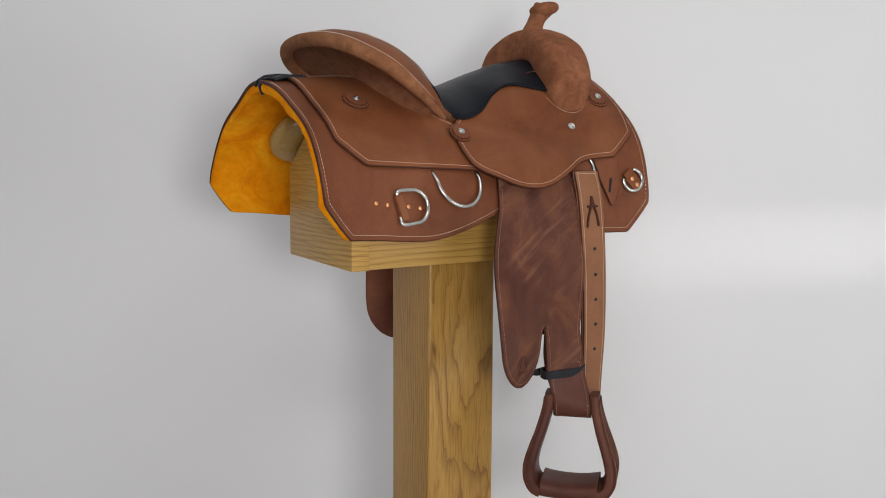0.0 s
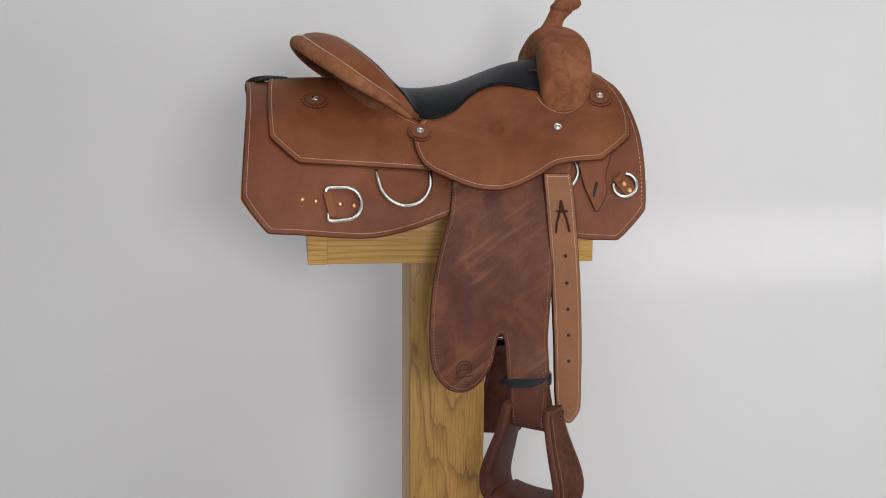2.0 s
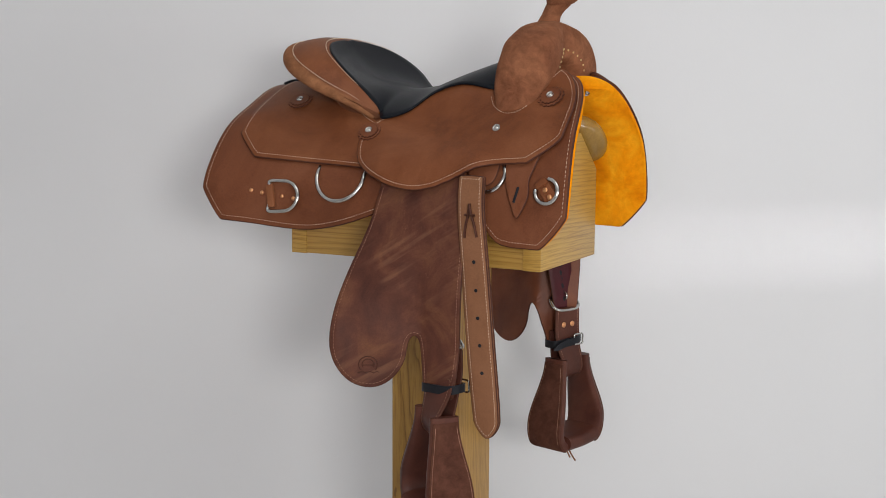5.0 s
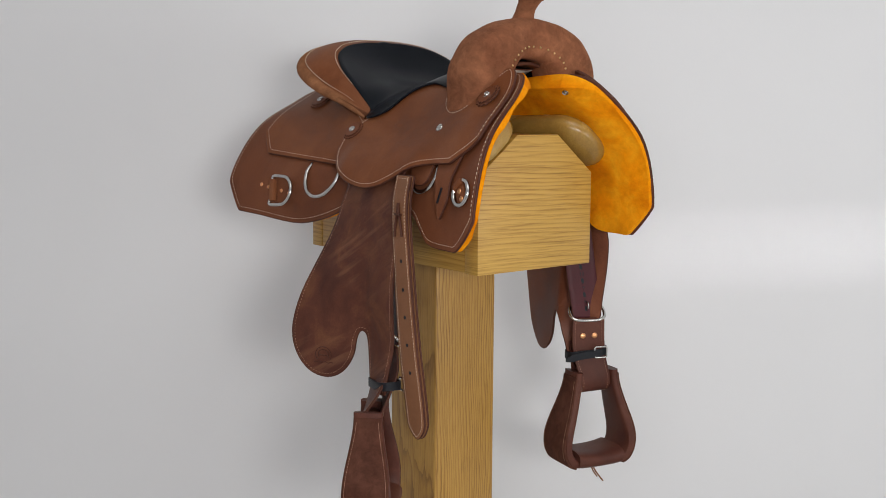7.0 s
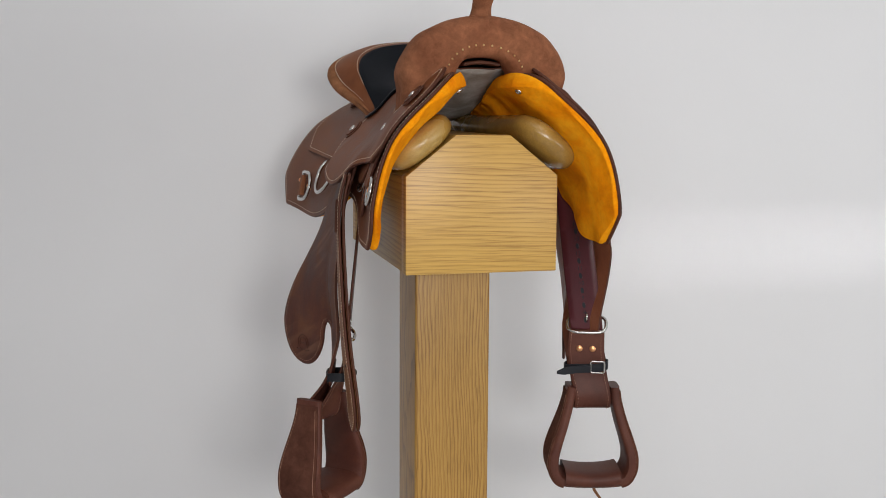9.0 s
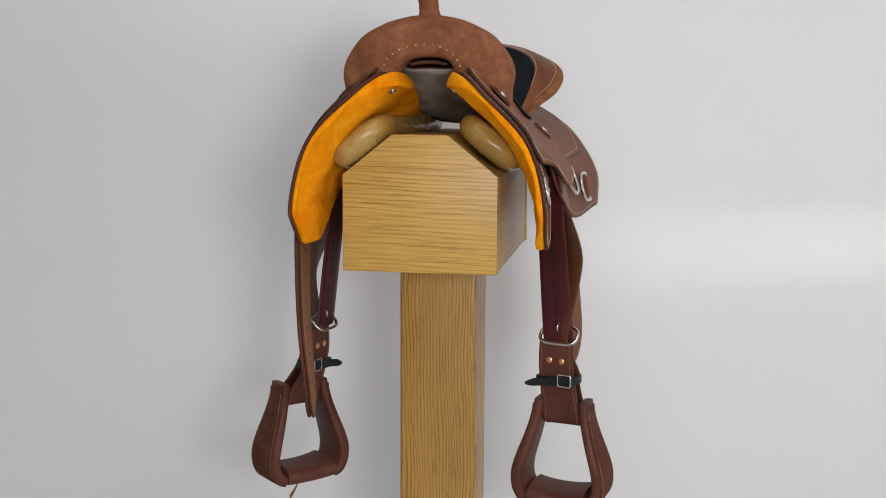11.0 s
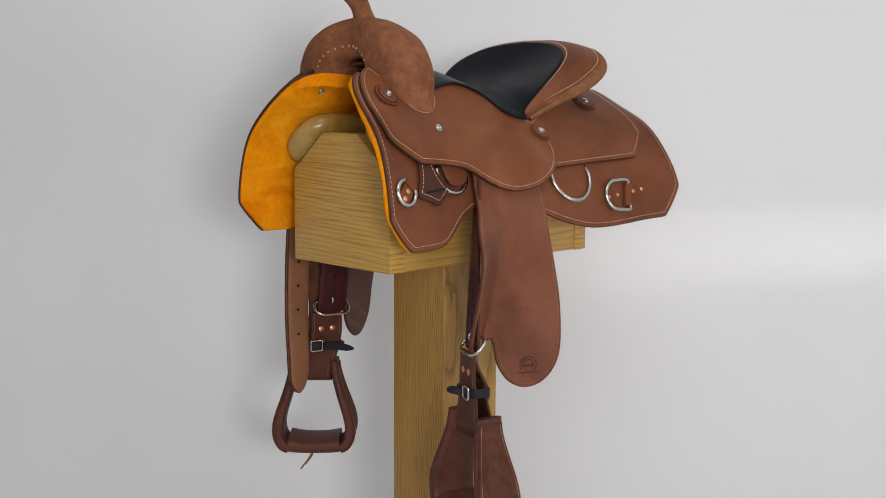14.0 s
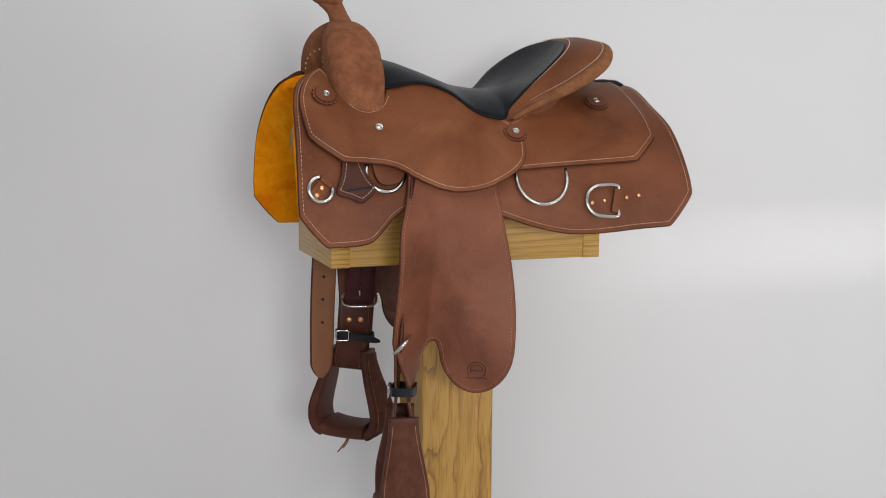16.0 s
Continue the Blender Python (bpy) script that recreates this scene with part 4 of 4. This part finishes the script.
for side in (-1, 1):
    c = SIDES[side]
    pl = fender_place(side)
    out = (lambda s: lambda q: Vector((0.35, s, 0)))(side)
    flat = outline(FENDER, 0.006)
    fender = part("fender", thicken(sheet(flat, pl), 0.0048, out, 0.0014), M["fender" if side < 0 else "fender_plain"], saddle, "dark mottled leather fender with a rounded lower lobe" if side < 0 else "plain brown leather fender with a rounded lower lobe")
    tagged(part("stitching", stitches(flat, pl, 0.0050, 0.0055, out_dir=out, keep=lambda q: q.y < 0.14 and q.y > -0.205), M["dark_thread"], fender), kind="stuff")

    # maker's mark pressed into the lobe
    bm = bmesh.new()

    def mark(x, z, lift=0.0052):
        p = pl(x, z)
        n = (pl(x + 0.004, z) - p).cross(pl(x, z + 0.004) - p).normalized()
        if n.y * side < 0:
            n.negate()
        return p + n * lift
    cx, cz = -0.006, -0.162
    ring1 = [mark(cx + 0.0145 * math.cos(a), cz + 0.0145 * math.sin(a)) for a in [radians(-40 + 260 * k / 26) for k in range(27)]]
    ring2 = [mark(cx + 0.0095 * math.cos(a), cz + 0.0095 * math.sin(a)) for a in [radians(-30 + 240 * k / 22) for k in range(23)]]
    base = [mark(cx - 0.017 + 0.034 * k / 12, cz - 0.0135 - 0.0015 * math.sin(k * 1.6)) for k in range(13)]
    base2 = [mark(cx - 0.010 + 0.020 * k / 8, cz - 0.001) for k in range(9)]
    bm = join(*[tube(l, 0.00075, 6) for l in (ring1, ring2, base, base2)])
    part("stamped_mark", bm, M["edge"], fender, "round mark pressed into the leather")

    # loop of the stirrup strap: down outside, round the bar, up inside
    a1 = radians(c["turn1"])
    h = Vector((math.cos(a1), -side * math.sin(a1), 0))
    nrm = Vector((-h.y, h.x, 0))
    if nrm.y * side < 0 and abs(nrm.y) > 0.3 or (abs(nrm.y) <= 0.3 and nrm.x > 0):
        nrm = -nrm
    low = Vector((c["low"][0], side * c["low"][1], 0))
    head = math.degrees(math.atan2(h.y, h.x))
    zb = -0.262
    a2 = radians(c["turn2"])
    h2 = Vector((math.cos(a2), -side * math.sin(a2), 0))
    nrm2 = Vector((-h2.y, h2.x, 0)) * (1 if Vector((-h2.y, h2.x, 0)).dot(nrm) > 0 else -1)
    head2 = math.degrees(math.atan2(h2.y, h2.x))
    at = Vector((c["at"][0], side * c["at"][1], 0))
    st = []
    for n_off, z in ((0.0075, -0.175), (0.0080, -0.210), (0.0130, zb + 0.012), (0.008, zb - 0.006), (0.0, zb - 0.011), (-0.008, zb - 0.006), (-0.0130, zb + 0.012), (-0.0080, -0.210), (-0.0075, -0.170), (-0.0075, -0.128)):
        f = smooth01((-0.18 - z) / 0.07)
        q = (low - nrm * 0.0115).lerp(at, f) + nrm.lerp(nrm2, f).normalized() * n_off
        st.append((q.x, q.y, z, head + (head2 - head) * f))
    flat, place, total = ribbon(st, 0.066, 0.004, None)
    axis_a, axis_b = low - nrm * 0.0115, at

    def centre_of(q):
        w = axis_a.lerp(axis_b, smooth01((-0.18 - q.z) / 0.07))
        return Vector((q.x - w.x, q.y - w.y, (q.z - zb) * 2 if q.z < zb else 0))
    bm = sheet(flat, place, 0.008)
    bm = thicken(bm, 0.0042, centre_of, 0.0012)
    strap = part("stirrup_strap", bm, M["stirrup"], saddle, "doubled leather strap looped through the stirrup")
    tagged(part("stitching", stitches(flat, place, 0.0044, 0.005, out_dir=centre_of), M["dark_thread"], strap), kind="stuff")
    inner_n = -nrm
    rot = Matrix((h, Vector((0, 0, 1)), h.cross(Vector((0, 0, 1))))).transposed().to_4x4()
    if rot.col[2].to_3d().dot(inner_n) < 0:
        rot = Matrix((-h, Vector((0, 0, 1)), -h.cross(Vector((0, 0, 1))))).transposed().to_4x4()
    for dw in (-0.012, 0.012):
        m = Matrix.Translation(low - nrm * 0.0237 + h * dw + Vector((0, 0, -0.162))) @ rot
        part("rivet", move(rivet(0.0058), m), M["copper"], saddle, "copper rivet")

    # ring and upper strap
    ring_c = low - nrm * (0.027 if side < 0 else 0.011) + Vector((c["ringx"], 0, -0.122))
    m = Matrix.Translation(ring_c) @ rot
    loop = [Vector((math.copysign(abs(math.cos(a)) ** 0.55, math.cos(a)) * 0.0355, math.copysign(abs(math.sin(a)) ** 0.7, math.sin(a)) * 0.0185, 0)) for a in [2 * math.pi * k / 40 for k in range(40)]]
    part("strap_ring", tube([m @ pose(0, 0.004, 0.001, -42, 0, 0) @ q for q in loop], 0.0031, 10, True), M["steel"], saddle, "rounded nickel strap ring")
    part("buckle_tongue", tube([m @ Vector(q) for q in catmull([(0, 0.010, 0.002), (0, 0.014, 0.0065), (0, 0.021, 0.0070), (0, 0.025, 0.002)], 4)], 0.0022, 8), M["steel"], saddle)
    topx = 0.105 if side < 0 else 0.120
    top = Vector((topx, side * (0.186 if side < 0 else 0.200), 0.16))
    sts = []
    for f in (0.0, 0.3, 0.6, 0.88, 1.0):
        q = top.lerp(Vector((ring_c.x, ring_c.y, -0.128)), f)
        sts.append((q.x, q.y, q.z, head * (0.75 + 0.25 * f)))
    flat, place, total = ribbon(sts, 0.059, 0.004, None)
    oin = lambda q: Vector((0.4, -side, 0))
    up = part("stirrup_leather", thicken(sheet(flat, place, 0.012), 0.0042, oin, 0.0012), M["burgundy"], saddle, "glossy burgundy stirrup leather punched with holes")
    numbers = iter(("8", "9", "10", "11", "12", "13", "14", "15"))
    d = total - 0.018
    while d > 0.10:
        bm = bmesh.new()
        p, p1, p2 = place(0, d), place(0.003, d), place(0, d - 0.003)
        ex, ey = (p1 - p).normalized(), (p2 - p).normalized()
        n = ex.cross(ey).normalized()
        if n.dot(oin(p)) < 0:
            n.negate()
            ex.negate()
        ring = [bm.verts.new(p + n * 0.0046 + ex * 0.0032 * math.cos(a) + ey * 0.0056 * math.sin(a)) for a in [2 * math.pi * k / 10 for k in range(10)]]
        lowr = [bm.verts.new(v.co - n * 0.003) for v in ring]
        bm.faces.new(ring)
        for k in range(10):
            bm.faces.new((ring[k], ring[(k + 1) % 10], lowr[(k + 1) % 10], lowr[k]))
        part("hole", bm, M["black"], up)
        text = bpy.data.curves.new("number", "FONT")
        text.body, text.size, text.align_x, text.align_y, text.extrude = next(numbers), 0.0105, "CENTER", "CENTER", 0.0001
        text.materials.append(M["black"])
        mark_ob = new("number", text)
        mark_ob.parent = up
        place_m = Matrix((ex, ey, n)).transposed().to_4x4()
        place_m.translation = place(0, d - 0.0135) + n * 0.0047
        mark_ob.matrix_local = place_m
        d -= 0.0275

    # black hobble strap round everything, with its buckle
    zc = -0.197
    hob = []
    for k in range(32):
        a = 2 * math.pi * k / 32
        ca, sa = math.cos(a), math.sin(a)
        w = math.copysign(abs(ca) ** 0.5, ca) * 0.0385
        dd = math.copysign(abs(sa) ** 0.6, sa) * 0.0190 - 0.0100
        hob.append(low + h * w + nrm * dd + Vector((0, 0, zc + 0.004 * ca)))
    rows = [[q + Vector((0, 0, z)) + (q - low - Vector((0, 0, zc)) + nrm * 0.0100).normalized() * o for z, o in ((-0.0075, 0), (-0.0075, 0.0026), (0.0075, 0.0026), (0.0075, 0))] for q in hob]
    rows.append(rows[0])
    bm = loft(rows, True)
    bmesh.ops.remove_doubles(bm, verts=bm.verts, dist=1e-6)
    hobble = part("hobble_strap", bm, M["black"], saddle, "narrow black hobble strap with a nickel buckle")
    bm_m = Matrix.Translation(low - nrm * 0.0325 + h * (0.022 if side > 0 else 0.026) + Vector((0, 0, zc + 0.003))) @ rot
    part("buckle", buckle_frame(0.0125, 0.0105, 0.0018, bm_m), M["steel"], hobble, "small square nickel buckle")
    e0 = low - nrm * 0.033 + h * 0.01 + Vector((0, 0, zc))
    end = catmull([e0, e0 - h * 0.03 + Vector((0, 0, -0.003)), e0 - h * 0.062 - nrm * 0.004 + Vector((0, 0, -0.009))], 6)
    rows = []
    for i, q in enumerate(end):
        wdt = 0.0070 if i < len(end) - 3 else 0.0070 * (len(end) - i) / 4 + 0.0008
        rows.append([q + Vector((0, 0, z)) - nrm * o for z, o in ((-wdt, 0), (-wdt, 0.0025), (wdt, 0.0025), (wdt, 0))])
    part("strap_end", loft(rows, True, True), M["black"], hobble)

    # stirrup
    h, nrm = h2, nrm2
    sc = Vector((c["at"][0], side * c["at"][1], -0.258))
    ms = Matrix.Translation(sc) @ Matrix((h, nrm, Vector((0, 0, 1)))).transposed().to_4x4()
    if ms.determinant() < 0:
        ms = Matrix.Translation(sc) @ Matrix((-h, nrm, Vector((0, 0, 1)))).transposed().to_4x4()
    stirrup_frame(ms, saddle, side)

# ---- off billet: pale doubled strap hanging by the fender (one side only)
sts = [(0.166, -0.224, 0.165, -8), (0.170, -0.236, 0.11, -8), (0.180, -0.237, 0.0, -4), (0.188, -0.232, -0.12, 0), (0.193, -0.222, -0.22, 4), (0.1965, -0.218, -0.282, 6)]
for k, off in enumerate((0.0, 0.0075)):
    flat, place, total = ribbon([(x, y + off, z, a) for x, y, z, a in sts], 0.048, 0.004, None, 0.040)
    om = lambda q: Vector((0.15, -1, 0))
    billet = part("billet", thicken(sheet(flat, place, 0.012), 0.0045, om, 0.0014), M["billet"], saddle, "pale tan billet strap punched with holes")
    face = -0.0050 if k == 0 else 0.0003
    for d in (0.142, 0.190, 0.237, 0.284, 0.332):
        p = place(0.001, d)
        bm = bmesh.new()
        ring = [bm.verts.new(p + Vector((0.0032 * math.cos(a), face, 0.0032 * math.sin(a)))) for a in [2 * math.pi * j / 10 for j in range(10)]]
        lowr = [bm.verts.new(v.co - Vector((0, math.copysign(0.003, face), 0))) for v in ring]
        bm.faces.new(ring)
        for j in range(10):
            bm.faces.new((ring[j], ring[(j + 1) % 10], lowr[(j + 1) % 10], lowr[j]))
        part("hole", bm, M["black"], billet)
    if k == 0:
        tagged(part("stitching", stitches(flat, place, 0.0047, 0.0045, out_dir=om), M["thread"], billet), kind="stuff")
        for pts in (((0.0, 0.045), (-0.003, 0.063), (-0.010, 0.085), (-0.013, 0.102)), ((0.0, 0.045), (0.003, 0.062), (0.008, 0.080), (0.011, 0.100)), ((-0.010, 0.064), (0.010, 0.064)), ((0.0, 0.046), (0.0, 0.066))):
            l = catmull([place(a, b) + Vector((0, -0.0062, 0)) for a, b in pts], 5)
            part("lace", tube(l, 0.0029, 8, flat=0.7), M["edge"], billet, "dark leather lace tied through the strap")

# ---- cinch keeper on the other side, and its plainer twin
KEEP_R = sv([(0.205, 3.3, 1), (0.278, 3.2, 1), (0.266, 3.62), (0.2575, 3.86), (0.262, 4.12), (0.252, 4.38), (0.2413, 4.64, 1), (0.2285, 4.33), (0.219, 4.12), (0.216, 3.85)])
KEEP_L = sv([(0.226, 3.3, 1), (0.252, 3.3, 1), (0.252, 3.62), (0.257, 3.86), (0.2665, 4.02), (0.2655, 4.12, 1), (0.240, 4.26), (0.2229, 4.42, 1), (0.1925, 4.21, 1), (0.2155, 3.84)])
for side, shape, mat in ((-1, KEEP_R, "skirt"), (1, KEEP_L, "edge")):
    pl = drape(side, 0.001, 31.0)
    out = outward(side)
    flat = outline(shape, 0.005)
    keeper = part("cinch_keeper", thicken(sheet(flat, pl, 0.010), 0.0045, out, 0.0014, 0.0085), M[mat], saddle, "slotted leather cinch keeper")
    if side > 0:
        tagged(part("stitching", stitches(flat, pl, 0.0133, 0.006, out_dir=out), M["thread"], keeper), kind="stuff")
    m = on_flank(0.2392, 4.17, side, 0.0133) if side < 0 else on_flank(0.226, 4.12, side, 0.0133) @ pose(0, 0, 0, 0, 0, -6)
    part("slot", move(box((-0.0024, -0.0135, -0.001), (0.0024, 0.0135, 0.0004), 0.0008) if side < 0 else box((-0.0235, -0.0022, -0.001), (0.0235, 0.0022, 0.0004), 0.0008), m), M["black"], keeper)

# ---- black lacing where the skirts meet at the back
for pts, r in ((((-0.370, -0.012, 0.314), (-0.364, 0.0, 0.325), (-0.35, 0.004, 0.330), (-0.320, 0.0, 0.330)), 0.004), (((-0.370, 0.012, 0.314), (-0.366, 0.002, 0.324), (-0.34, -0.004, 0.331), (-0.315, 0.003, 0.331)), 0.004),
               (((-0.366, -0.012, 0.300), (-0.369, -0.006, 0.314), (-0.360, 0.012, 0.322), (-0.34, 0.03, 0.324)), 0.0045)):
    part("lacing", tube(catmull(pts, 6), r, 8), M["black"], saddle, "black leather lacing joining the skirts")
rows = [[Vector((x, y, 0.3265 - 1.3 * y * y + dz)) for y in (-0.032, -0.016, 0, 0.016, 0.032)] for x, dz in ((-0.352, -0.004), (-0.335, 0.001), (-0.315, 0.002), (-0.296, 0.001))]
part("back_pad", thicken(loft(rows), 0.006, lambda q: Vector((0, 0, 1)), 0.002, 0.0, False), M["black"], saddle, "black strip under the lacing")


def motions():
    walk(stand, [(t, pose(0, 0, H0, 0, 0, a)) for t, a in TURN])
    walk(saddle, [(t, pose(0, 0, H0, 0, 0, a) @ pose(0, CY, 0)) for t, a in TURN])


motions()
